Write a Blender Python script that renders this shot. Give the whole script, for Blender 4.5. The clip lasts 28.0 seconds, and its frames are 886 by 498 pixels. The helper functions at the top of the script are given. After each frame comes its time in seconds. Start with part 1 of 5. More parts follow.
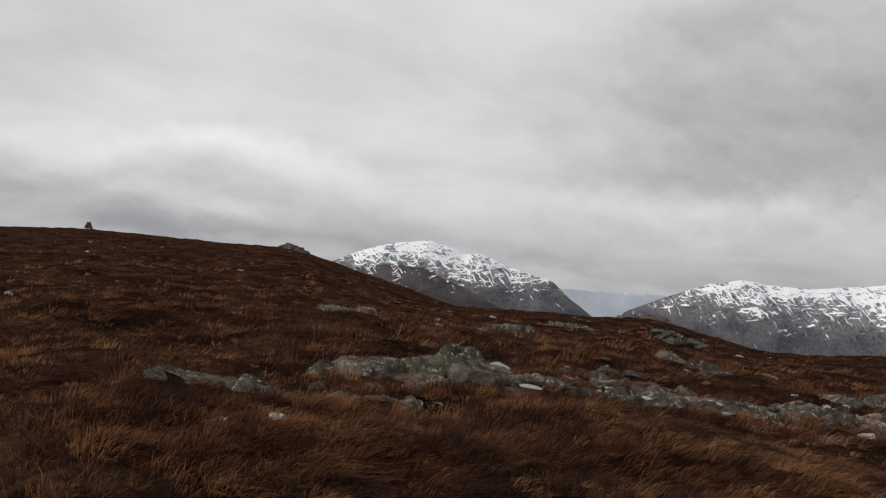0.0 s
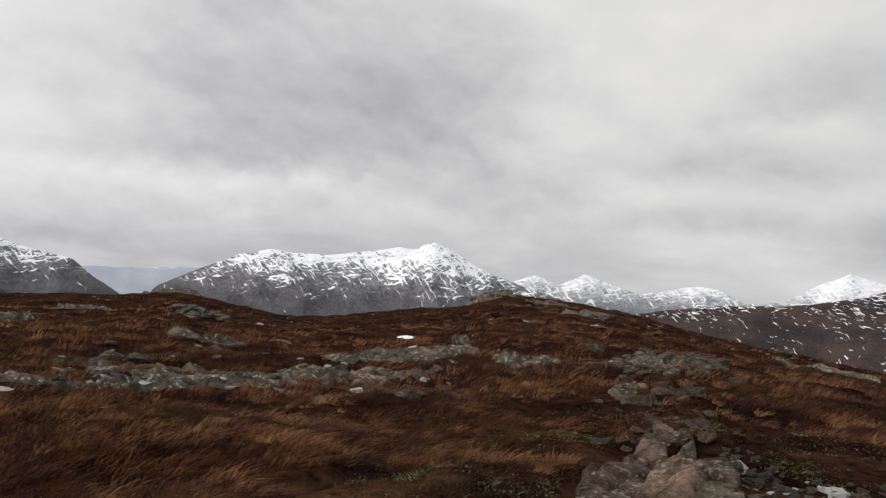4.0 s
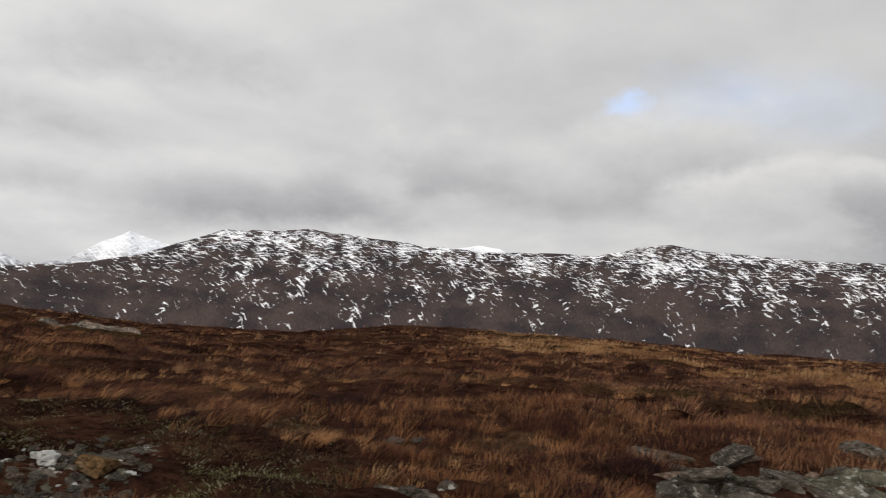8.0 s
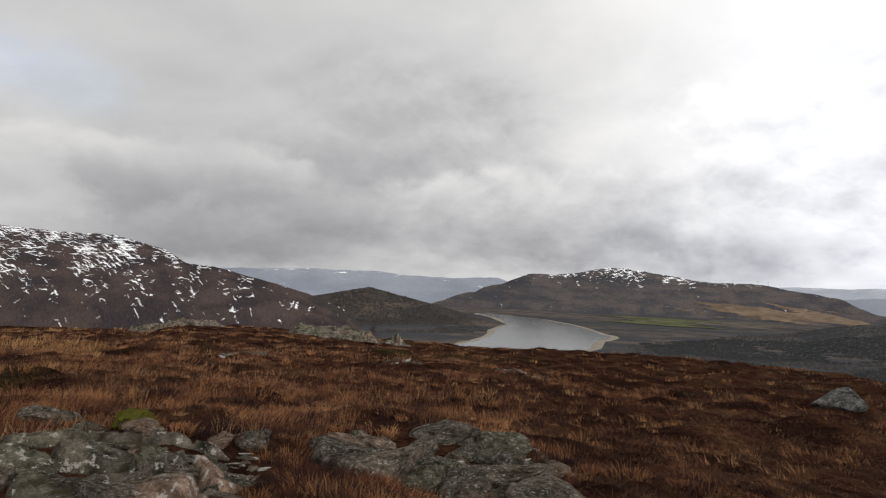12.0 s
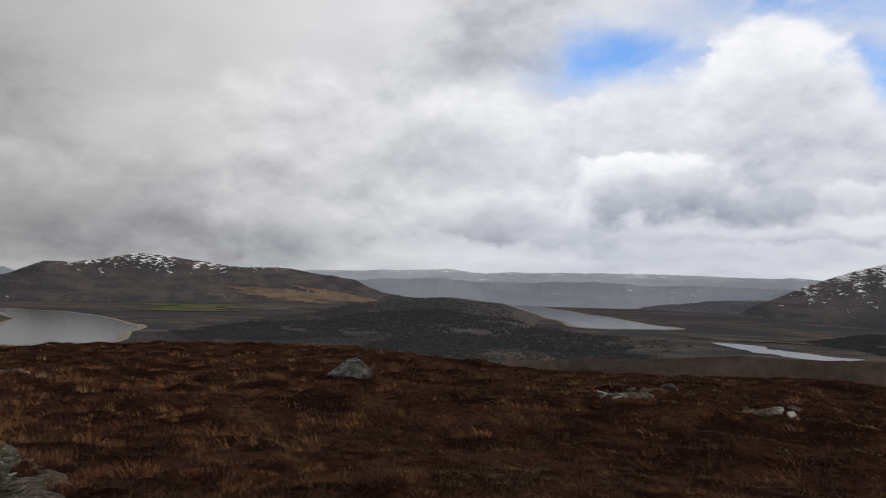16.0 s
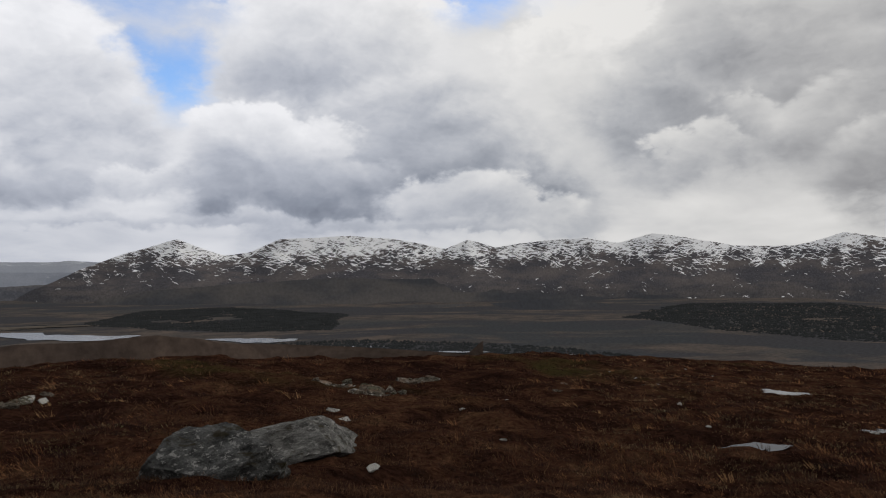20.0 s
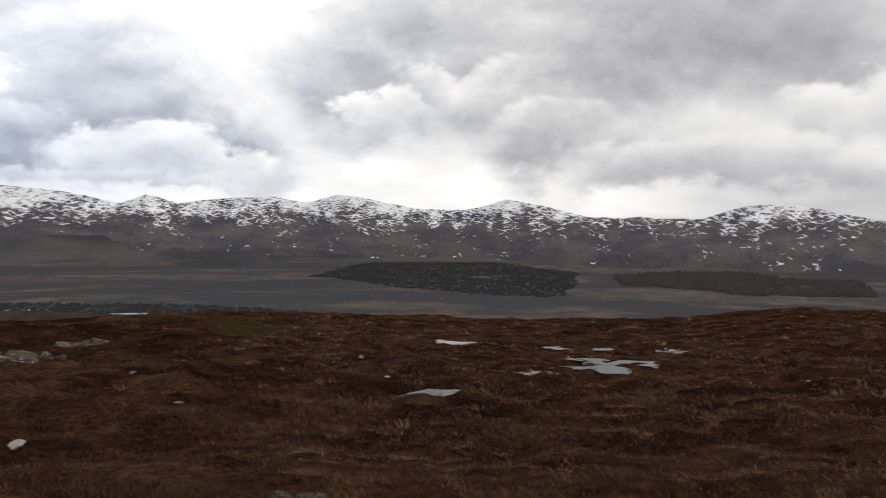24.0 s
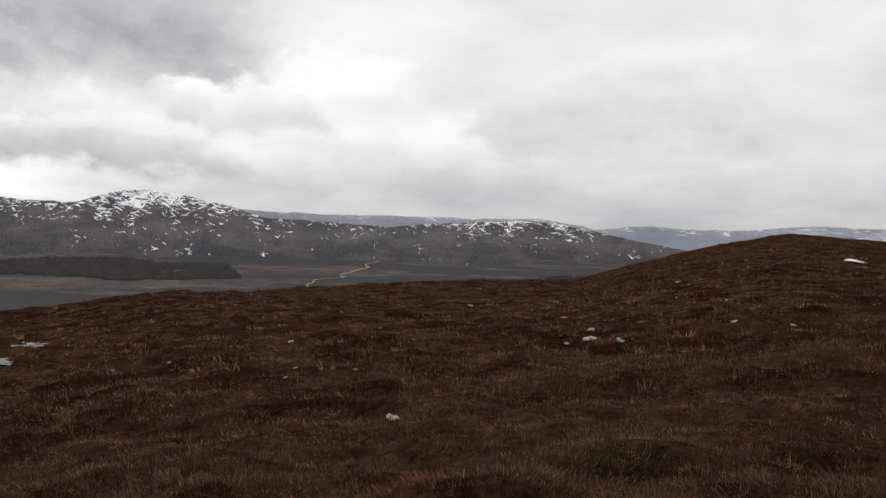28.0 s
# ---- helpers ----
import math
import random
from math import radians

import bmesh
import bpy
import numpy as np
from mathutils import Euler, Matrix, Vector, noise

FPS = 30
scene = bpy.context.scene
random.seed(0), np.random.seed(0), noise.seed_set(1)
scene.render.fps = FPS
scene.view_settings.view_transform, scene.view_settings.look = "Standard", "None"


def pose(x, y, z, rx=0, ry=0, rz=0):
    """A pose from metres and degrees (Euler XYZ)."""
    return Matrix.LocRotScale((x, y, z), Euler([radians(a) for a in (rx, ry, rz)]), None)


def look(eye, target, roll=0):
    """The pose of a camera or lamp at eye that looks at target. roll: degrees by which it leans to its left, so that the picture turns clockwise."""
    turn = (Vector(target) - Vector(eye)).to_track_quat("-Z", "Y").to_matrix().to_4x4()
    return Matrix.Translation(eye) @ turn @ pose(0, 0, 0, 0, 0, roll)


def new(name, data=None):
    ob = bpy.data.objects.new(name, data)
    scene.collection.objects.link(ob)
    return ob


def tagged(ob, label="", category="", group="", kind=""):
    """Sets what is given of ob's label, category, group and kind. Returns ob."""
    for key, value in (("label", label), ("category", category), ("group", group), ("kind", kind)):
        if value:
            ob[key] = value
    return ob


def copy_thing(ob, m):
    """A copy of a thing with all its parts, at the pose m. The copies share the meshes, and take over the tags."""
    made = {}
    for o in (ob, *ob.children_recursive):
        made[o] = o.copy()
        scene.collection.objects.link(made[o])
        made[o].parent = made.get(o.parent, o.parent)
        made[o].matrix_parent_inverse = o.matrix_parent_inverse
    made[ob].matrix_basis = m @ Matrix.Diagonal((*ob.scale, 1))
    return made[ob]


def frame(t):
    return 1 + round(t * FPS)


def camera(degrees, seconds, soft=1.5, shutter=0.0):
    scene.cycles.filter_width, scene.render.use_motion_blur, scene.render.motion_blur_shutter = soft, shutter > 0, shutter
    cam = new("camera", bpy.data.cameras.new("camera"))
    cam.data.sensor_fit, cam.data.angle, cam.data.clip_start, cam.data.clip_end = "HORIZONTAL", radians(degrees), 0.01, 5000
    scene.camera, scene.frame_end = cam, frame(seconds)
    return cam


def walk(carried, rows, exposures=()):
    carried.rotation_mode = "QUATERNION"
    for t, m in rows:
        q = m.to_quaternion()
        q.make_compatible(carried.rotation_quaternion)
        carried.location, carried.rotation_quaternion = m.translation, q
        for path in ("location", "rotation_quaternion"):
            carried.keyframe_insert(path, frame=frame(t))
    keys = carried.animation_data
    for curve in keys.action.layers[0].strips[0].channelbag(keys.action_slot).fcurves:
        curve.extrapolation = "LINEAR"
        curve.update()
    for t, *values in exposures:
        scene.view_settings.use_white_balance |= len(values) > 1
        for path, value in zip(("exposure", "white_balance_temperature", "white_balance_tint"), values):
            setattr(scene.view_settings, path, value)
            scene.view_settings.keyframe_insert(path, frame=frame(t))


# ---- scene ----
# The camera: carried by a walker who turns once round on a hilltop.
cam = camera(59.29, 28.0, soft=1.15, shutter=0.2)
PATH = [
    (0.0, pose(0.000, -0.000, 1.600, 91.72, -6.52, -0.10)),
    (0.5, pose(0.003, 0.004, 1.608, 92.33, -6.49, -2.21)),
    (1.0, pose(0.023, -0.057, 1.616, 92.71, -5.95, -7.66)),
    (1.5, pose(0.026, 0.008, 1.613, 92.38, -4.91, -12.25)),
    (2.0, pose(0.020, 0.066, 1.610, 92.32, -4.31, -17.06)),
    (2.5, pose(0.032, 0.085, 1.607, 92.30, -4.37, -20.66)),
    (4.5, pose(0.742, 0.341, 1.723, 92.56, -2.72, -39.45)),
    (5.0, pose(0.791, 0.322, 1.727, 92.40, -2.08, -45.28)),
    (5.5, pose(0.786, 0.297, 1.733, 92.36, -2.01, -49.31)),
    (6.0, pose(0.866, 0.290, 1.735, 92.02, -2.10, -55.02)),
    (6.5, pose(0.874, 0.196, 1.748, 91.92, -2.19, -58.72)),
    (7.0, pose(0.891, 0.085, 1.760, 92.05, -3.28, -63.91)),
    (7.5, pose(0.857, -0.008, 1.769, 92.57, -2.52, -73.70)),
    (8.0, pose(0.924, -0.097, 1.779, 91.90, -1.92, -83.23)),
    (8.5, pose(0.896, -0.168, 1.762, 92.40, -1.85, -88.90)),
    (9.0, pose(0.922, -0.189, 1.762, 91.62, -2.48, -92.97)),
    (9.5, pose(0.932, -0.284, 1.749, 91.96, -2.43, -98.38)),
    (10.0, pose(0.942, -0.342, 1.739, 91.75, -2.55, -107.35)),
    (10.5, pose(0.908, -0.424, 1.751, 92.09, -2.79, -114.85)),
    (11.0, pose(0.925, -0.477, 1.750, 91.80, -2.59, -122.29)),
    (11.5, pose(0.939, -0.550, 1.731, 91.13, -2.36, -129.58)),
    (12.0, pose(0.939, -0.600, 1.733, 91.80, -2.47, -135.81)),
    (12.5, pose(0.919, -0.588, 1.724, 91.53, -3.51, -138.25)),
    (13.0, pose(0.938, -0.761, 1.682, 90.57, -4.49, -142.84)),
    (13.5, pose(1.039, -0.854, 1.703, 92.30, -3.08, -151.45)),
    (15.5, pose(1.064, -1.025, 1.694, 91.53, -1.23, -160.87)),
    (16.0, pose(0.960, -1.066, 1.687, 91.82, -1.28, -169.36)),
    (16.5, pose(0.911, -1.068, 1.691, 91.41, -1.94, -175.27)),
    (17.0, pose(0.785, -1.084, 1.686, 91.56, -0.95, -181.77)),
    (17.5, pose(0.711, -1.086, 1.689, 92.46, -0.43, -187.46)),
    (18.0, pose(0.619, -1.064, 1.699, 92.00, -0.33, -195.08)),
    (18.5, pose(0.569, -1.069, 1.693, 92.06, 0.22, -199.60)),
    (19.0, pose(0.498, -1.099, 1.682, 91.46, 0.00, -205.23)),
    (19.5, pose(0.400, -1.086, 1.683, 90.79, 0.45, -209.59)),
    (20.0, pose(0.279, -1.075, 1.683, 90.75, 0.76, -219.13)),
    (20.5, pose(0.236, -1.145, 1.677, 89.76, 0.22, -219.84)),
    (21.0, pose(0.279, -1.214, 1.638, 88.40, -1.02, -219.43)),
    (21.5, pose(0.314, -1.275, 1.669, 88.47, 0.34, -222.84)),
    (23.5, pose(0.013, -1.403, 1.530, 86.88, -0.69, -232.75)),
    (24.0, pose(-0.161, -1.372, 1.530, 87.73, -0.68, -241.79)),
    (24.5, pose(-0.328, -1.340, 1.530, 88.22, -0.74, -251.59)),
    (25.0, pose(-0.438, -1.326, 1.531, 88.78, -0.70, -259.42)),
    (25.5, pose(-0.532, -1.230, 1.513, 89.04, -0.79, -266.35)),
    (26.0, pose(-0.563, -1.222, 1.504, 90.21, -0.18, -270.03)),
    (26.5, pose(-0.581, -1.175, 1.517, 90.94, -1.35, -274.74)),
    (27.0, pose(-0.614, -1.114, 1.523, 90.36, -0.17, -281.61)),
    (27.5, pose(-0.619, -1.080, 1.444, 83.87, -1.67, -284.47)),
    (28.0, pose(-0.544, -1.075, 1.524, 87.92, -2.58, -285.50)),
]
EXPOSURES = [(0.0, -0.25), (5.0, 0.0), (8.0, 0.0), (11.0, 0.2), (12.0, -0.02), (13.0, -0.25), (16.0, -0.6), (18.0, -0.65), (20.0, -0.7), (21.5, -0.5), (24.0, -0.12), (26.0, -0.08), (28.0, 0.03)]
walk(cam, PATH, EXPOSURES)

# ---- numbers of the place ----
CX, CY, EYE = 0.3, -0.55, 1.68          # the middle of the walker's turn
FLOOR = -172.0                          # the valley's floor below the hilltop


def spot(a, r, z=0.0):
    """A place from a bearing in degrees (clockwise from +y) and a distance from the walker."""
    return Vector((CX + r * math.sin(radians(a)), CY + r * math.cos(radians(a)), z))


# ---- node helpers ----
class Graph:
    def __init__(self, tree):
        self.tree = tree
        tree.nodes.clear()

    def node(self, kind, inputs=None, **props):
        n = self.tree.nodes.new(kind)
        for k, v in props.items():
            setattr(n, k, v)
        for k, v in (inputs or {}).items():
            self.feed(n.inputs[k], v)
        return n

    def feed(self, socket, v):
        if isinstance(v, bpy.types.NodeSocket):
            self.tree.links.new(v, socket)
        elif isinstance(v, bpy.types.Node):
            self.tree.links.new(v.outputs[0], socket)
        elif isinstance(v, tuple) and len(v) == 3 and socket.type == "RGBA":
            socket.default_value = (*v, 1)
        else:
            socket.default_value = v

    def math(self, op, a, b=0.0, c=0.0, clamp=False):
        return self.node("ShaderNodeMath", {0: a, 1: b, 2: c}, operation=op, use_clamp=clamp).outputs[0]

    def vec(self, op, a, b=(0, 0, 0)):
        n = self.node("ShaderNodeVectorMath", {0: a, 1: b}, operation=op)
        return n.outputs["Value" if op in ("LENGTH", "DOT_PRODUCT", "DISTANCE") else "Vector"]

    def noise(self, where, scale, detail=4.0, rough=0.55, warp=0.0, colour=False):
        n = self.node("ShaderNodeTexNoise", {"Vector": where, "Scale": scale, "Detail": detail, "Roughness": rough, "Distortion": warp})
        return n.outputs["Color" if colour else "Fac"]

    def ramp(self, fac, *stops, smooth=False):
        n = self.node("ShaderNodeValToRGB", {"Fac": fac})
        e = n.color_ramp.elements
        n.color_ramp.interpolation = "EASE" if smooth else "LINEAR"
        while len(e) < len(stops):
            e.new(0.5)
        for k, (p, c) in zip(e, stops):
            k.position, k.color = p, ((*c, 1) if isinstance(c, tuple) else (c, c, c, 1))
        return n.outputs[0]

    def step(self, v, lo, hi, a=0.0, b=1.0):
        return self.node("ShaderNodeMapRange", {0: v, 1: lo, 2: hi, 3: a, 4: b}, interpolation_type="SMOOTHSTEP").outputs[0]

    def mix(self, fac, a, b, blend="MIX"):
        n = self.node("ShaderNodeMix", data_type="RGBA", blend_type=blend)
        self.feed(n.inputs["Factor"], fac), self.feed(n.inputs[6], a), self.feed(n.inputs[7], b)
        return n.outputs[2]

    def scaled(self, where, x, y, z):
        return self.vec("MULTIPLY", where, (x, y, z))


# ---- sky: broken grey cloud over the hills, with a few blue gaps ----
world = bpy.data.worlds.new("sky")
scene.world = world
world.use_nodes = True
W = Graph(world.node_tree)
SUN_BEARING, SUN_HEIGHT = 283.0, 21.0
way = W.node("ShaderNodeTexCoord").outputs["Generated"]
xyz = W.node("ShaderNodeSeparateXYZ", {0: way})
bearing = W.math("MULTIPLY", W.math("ARCTAN2", xyz.outputs[0], xyz.outputs[1]), 180 / math.pi)
height = W.math("MULTIPLY", W.math("ARCSINE", xyz.outputs[2]), 180 / math.pi)
flat = W.math("ADD", W.math("MAXIMUM", xyz.outputs[2], 0.0), 0.24)
deck = W.node("ShaderNodeCombineXYZ", {0: W.math("DIVIDE", xyz.outputs[0], flat), 1: W.math("DIVIDE", xyz.outputs[1], flat), 2: 0.0}).outputs[0]
warp = W.vec("SUBTRACT", W.noise(W.scaled(way, 1, 1, 1.6), 5.0, 6, 0.6, 0.0, True), (0.5, 0.5, 0.5))
streak = W.noise(W.vec("ADD", deck, (3.1, 7.7, 0)), 2.0, 7, 0.58, 0.3)
broad = W.noise(W.vec("ADD", deck, (11.3, 2.9, 0)), 0.7, 3, 0.5, 0.2)
heap = W.vec("ADD", W.scaled(way, 1, 1, 1.5), W.vec("MULTIPLY", warp, (0.10, 0.10, 0.08)))


def heads(where):
    """Rounded heads of cloud, large ones carrying smaller ones; 0 in the clefts."""
    cells = W.node("ShaderNodeTexVoronoi", {"Vector": where, "Scale": 9.0, "Detail": 3.0, "Roughness": 0.55, "Lacunarity": 2.3, "Smoothness": 0.25}, feature="SMOOTH_F1", normalize=True).outputs["Distance"]
    return W.math("MULTIPLY_ADD", cells, -1.0, W.math("MULTIPLY_ADD", W.noise(where, 5.0, 7, 0.58), 0.9, 0.0))


billow = heads(heap)
relief = W.math("SUBTRACT", billow, heads(W.vec("ADD", heap, (0, 0, 0.035))))
swell = W.math("SUBTRACT", billow, 0.10)
slide = W.node("ShaderNodeSeparateXYZ", {0: warp})
drifted = W.math("MULTIPLY_ADD", slide.outputs[0], 16.0, bearing)
lifted = W.math("MULTIPLY_ADD", slide.outputs[1], 7.0, height)


def round_sky(table):
    """A value round the compass from (bearing, value) rows."""
    xs = [(((a + 180) % 360) / 360, v) for a, v in table]
    xs.sort()
    gap = xs[0][0] + 1 - xs[-1][0]
    seam = xs[-1][1] + (xs[0][1] - xs[-1][1]) * (1 - xs[-1][0]) / gap
    return W.ramp(turn, (0.0, seam), *xs, (1.0, seam))


def apart(a):
    """Degrees to the right of a bearing."""
    return W.math("WRAP", W.math("SUBTRACT", drifted, a if a <= 180 else a - 360), 180.0, -180.0)


def cloud_patch(a, h, wa, wh):
    """1 in the middle of a patch of sky at that bearing and height, 0 outside, with a ragged edge."""
    at = W.node("ShaderNodeCombineXYZ", {0: apart(a), 1: W.math("SUBTRACT", lifted, h), 2: 0.0}).outputs[0]
    return W.step(W.vec("LENGTH", W.vec("DIVIDE", at, (wa, wh, 1.0))), 1.25, 0.15)


turn = W.math("MULTIPLY_ADD", bearing, 1 / 360, 0.5)
# the sheet of cloud behind the heaps: up in the sky, and in the last degrees above the hills
high_sky = round_sky([(340, 0.74), (0, 0.70), (20, 0.68), (40, 0.74), (70, 0.76), (95, 0.68), (115, 0.66), (135, 0.71), (150, 0.86), (165, 0.88), (190, 0.84), (215, 0.84), (231, 0.88), (246, 0.84), (260, 0.82), (275, 0.77), (288, 0.70), (310, 0.70)])
low_sky = round_sky([(340, 0.48), (0, 0.56), (20, 0.54), (40, 0.56), (58, 0.66), (75, 0.88), (95, 0.72), (115, 0.66), (135, 0.70), (160, 0.74), (190, 0.74), (215, 0.80), (232, 0.90), (252, 0.86), (264, 0.64), (285, 0.60), (310, 0.60)])
value = W.node("ShaderNodeMix", {0: W.step(lifted, 1.2, 6.0), 2: low_sky, 3: high_sky}).outputs[0]
value = W.math("MULTIPLY_ADD", W.math("SUBTRACT", broad, 0.5), 0.36, value)
south = W.step(W.vec("DOT_PRODUCT", way, (-0.34, -0.94, 0.0)), 0.1, 0.8)
value = W.math("MULTIPLY_ADD", W.math("SUBTRACT", streak, 0.5), W.math("MULTIPLY_ADD", south, 0.12, 0.26), value)
gaps = 0.0
for a, h, wa, wh, clear in [(181.5, 15.8, 7, 3.0, 1.0), (196, 19.5, 13, 4.2, 1.0), (200.2, 13.2, 3.4, 3.6, 0.9), (221, 20, 6, 3.0, 0.9), (95.5, 13.2, 2.6, 1.1, 0.25), (104, 11.5, 9, 3.4, 0.10), (191, 25, 16, 4.0, 1.0)]:
    gaps = W.math("MAXIMUM", gaps, W.math("MULTIPLY", cloud_patch(a, h, wa, wh), clear))
gaps = W.math("MULTIPLY", gaps, W.step(streak, 0.66, 0.44, 0.25, 1.0))
# heaps of cloud, the furthest first: bearing, top, half width, depth (degrees), light at the top, at the base, softness of the upper edge
HEAPS_NORTH = [(344, 8.5, 11, 4.0, 0.92, 0.60, 2.0), (25, 24, 19, 15, 0.60, 0.50, 5.0), (18, 9.0, 14, 4.5, 0.82, 0.62, 3.0), (38, 11, 10, 4.0, 0.80, 0.62, 3.0), (5, 4.2, 13, 2.4, 0.66, 0.50, 2.0), (345, 3.6, 12, 2.2, 0.60, 0.42, 1.5),
               (29, 22, 9, 10, 0.66, 0.50, 4.0), (54, 13.5, 8, 4.0, 0.82, 0.62, 3.0), (52, 8.4, 9, 3.0, 0.80, 0.62, 2.5), (62, 19, 9, 5.0, 0.72, 0.62, 4.0)]
HEAPS_EAST = [(70, 9.2, 10, 4.6, 0.84, 0.48, 3.0), (85, 11, 7, 4.4, 0.84, 0.56, 2.5), (100, 13.5, 11, 7.0, 0.84, 0.60, 3.0), (110, 8.6, 12, 4.0, 0.84, 0.70, 1.5), (118, 4.6, 10, 3.4, 0.68, 0.42, 2.0),
              (132, 18, 13, 12, 0.70, 0.54, 4.0), (118, 9.5, 8, 5.0, 0.80, 0.48, 1.5), (136, 6.6, 17, 4.2, 0.66, 0.44, 2.0), (158, 16, 8, 8, 0.98, 0.88, 3.0)]
HEAPS_SOUTH = [(146, 8.8, 14, 6.0, 0.80, 0.52, 1.5), (172, 5.4, 10, 2.6, 0.84, 0.60, 0.7), (160, 15, 8, 9.0, 0.95, 0.80, 1.5), (169, 14, 9, 7.0, 0.94, 0.70, 0.9), (173.5, 26, 6.5, 9.4, 0.74, 0.58, 3.0),
               (184, 13.4, 7, 5.4, 0.86, 0.64, 0.8), (192.3, 18.2, 7.2, 9.5, 0.98, 0.68, 1.4), (183.4, 9.4, 5.0, 2.4, 0.98, 0.84, 0.9), (187.5, 7.4, 7.5, 2.8, 0.74, 0.50, 0.8),
               (212, 20.5, 9, 8.0, 1.0, 0.66, 0.9), (217, 14.2, 12, 9.0, 0.80, 0.43, 1.5), (206, 11.4, 5.4, 4.2, 0.98, 0.72, 0.6), (198, 7.0, 4, 1.8, 0.92, 0.70, 0.6), (207.5, 8.0, 8.5, 3.8, 0.70, 0.42, 1.0), (221, 6.0, 7, 3.0, 0.88, 0.64, 0.7), (205, 3.6, 22, 1.1, 0.78, 0.60, 0.8)]
HEAPS_WEST = [(229, 22, 4.5, 7.0, 1.08, 0.95, 1.0), (240.5, 18, 11, 10, 0.74, 0.47, 2.0), (238, 8.8, 5, 2.8, 0.90, 0.62, 0.6), (247, 12, 7, 4.6, 0.82, 0.56, 1.0), (255, 9.0, 9, 4.6, 0.88, 0.50, 0.9), (261, 25, 12.5, 13.5, 0.62, 0.44, 3.0),
              (262, 5.8, 10, 3.0, 0.78, 0.50, 1.2), (272, 9.8, 6, 3.0, 0.90, 0.68, 0.9), (278.5, 12.5, 5, 3.5, 0.95, 0.86, 2.0), (286, 8.0, 3.0, 2.4, 0.92, 0.85, 2.4), (284, 5.0, 12, 2.8, 0.76, 0.58, 1.1), (301, 15, 11, 8, 0.80, 0.64, 3.0)]
texture = W.math("MULTIPLY_ADD", relief, W.math("MULTIPLY_ADD", south, 0.35, 0.25), W.math("MULTIPLY", W.math("SUBTRACT", streak, 0.5), W.math("MULTIPLY_ADD", south, 0.12, 0.10)))
for a, top, wa, depth, light, dark, soft in HEAPS_NORTH + HEAPS_EAST + HEAPS_SOUTH + HEAPS_WEST:
    off = W.math("DIVIDE", apart(a), wa)
    arch = W.math("MULTIPLY_ADD", W.math("MULTIPLY", off, off), -0.32 * depth, top)
    under = W.math("SUBTRACT", W.math("MULTIPLY_ADD", swell, 5.0 if soft < 1.3 else 3.0, arch), W.math("MULTIPLY_ADD", slide.outputs[1], 2.0, height))
    body = W.math("MULTIPLY", W.step(under, 0.0, soft), W.step(under, depth * 1.45, depth * 0.95))
    body = W.math("MULTIPLY", body, W.step(W.math("ABSOLUTE", off), *((1.15, 0.70) if soft < 1.6 else (1.35, 0.35))))
    shade = W.math("ADD", W.step(under, 0.0, depth * 1.1, light, dark), texture)
    value = W.node("ShaderNodeMix", {0: W.math("MULTIPLY", body, 0.92), 2: value, 3: shade}).outputs[0]
    if 150 < a < 225 or a < 110:
        gaps = W.math("MULTIPLY", gaps, W.math("SUBTRACT", 1.0, body))
cloud = W.ramp(value, (0.12, (0.155, 0.157, 0.170)), (0.42, (0.34, 0.342, 0.362)), (0.62, (0.55, 0.552, 0.566)), (0.86, (0.84, 0.835, 0.83)), (1.0, (1.0, 0.99, 0.98)))
cool = W.ramp(value, (0.12, (0.135, 0.152, 0.195)), (0.42, (0.318, 0.345, 0.400)), (0.62, (0.530, 0.552, 0.600)), (0.86, (0.835, 0.835, 0.84)), (1.0, (1.0, 0.99, 0.98)))
cloud = W.mix(W.step(W.vec("DOT_PRODUCT", way, (-0.42, -0.906, 0.0)), 0.72, 0.95), cloud, cool)
# the cloud in the south is thinner and lets more light through
glow = W.ramp(turn, (0.0, 0.74), (0.11, 0.69), (0.16, 0.63), (0.21, 0.61), (0.30, 0.58), (0.5, 0.62), (0.62, 0.53), (0.73, 0.47), (0.84, 0.44), (0.93, 0.56), (1.0, 0.76))
cloud = W.mix(1.0, cloud, W.mix(1.0, glow, W.mix(W.step(W.vec("DOT_PRODUCT", way, (-0.1, -0.99, 0.0)), 0.7, 0.95), (2.01, 2.0, 1.98), (1.97, 2.0, 2.10)), "MULTIPLY"), "MULTIPLY")
blue = W.node("ShaderNodeTexSky", sky_type="NISHITA", sun_disc=False, sun_elevation=radians(SUN_HEIGHT), sun_rotation=radians(SUN_BEARING), altitude=400)
blue_lit = W.mix(1.0, blue.outputs[0], (0.19, 0.26, 0.37), "MULTIPLY")
back = W.node("ShaderNodeBackground", {"Color": W.mix(gaps, cloud, blue_lit), "Strength": 1.0})
W.node("ShaderNodeOutputWorld", {"Surface": back})

sun = new("sun", bpy.data.lights.new("sun", "SUN"))
sun.data.energy, sun.data.angle, sun.data.color = 1.5, radians(10), (1.0, 0.95, 0.88)
sun.matrix_world = look((0, 0, 50), (-50 * math.sin(radians(SUN_BEARING)), -50 * math.cos(radians(SUN_BEARING)), 50 - 50 * math.tan(radians(SUN_HEIGHT))))


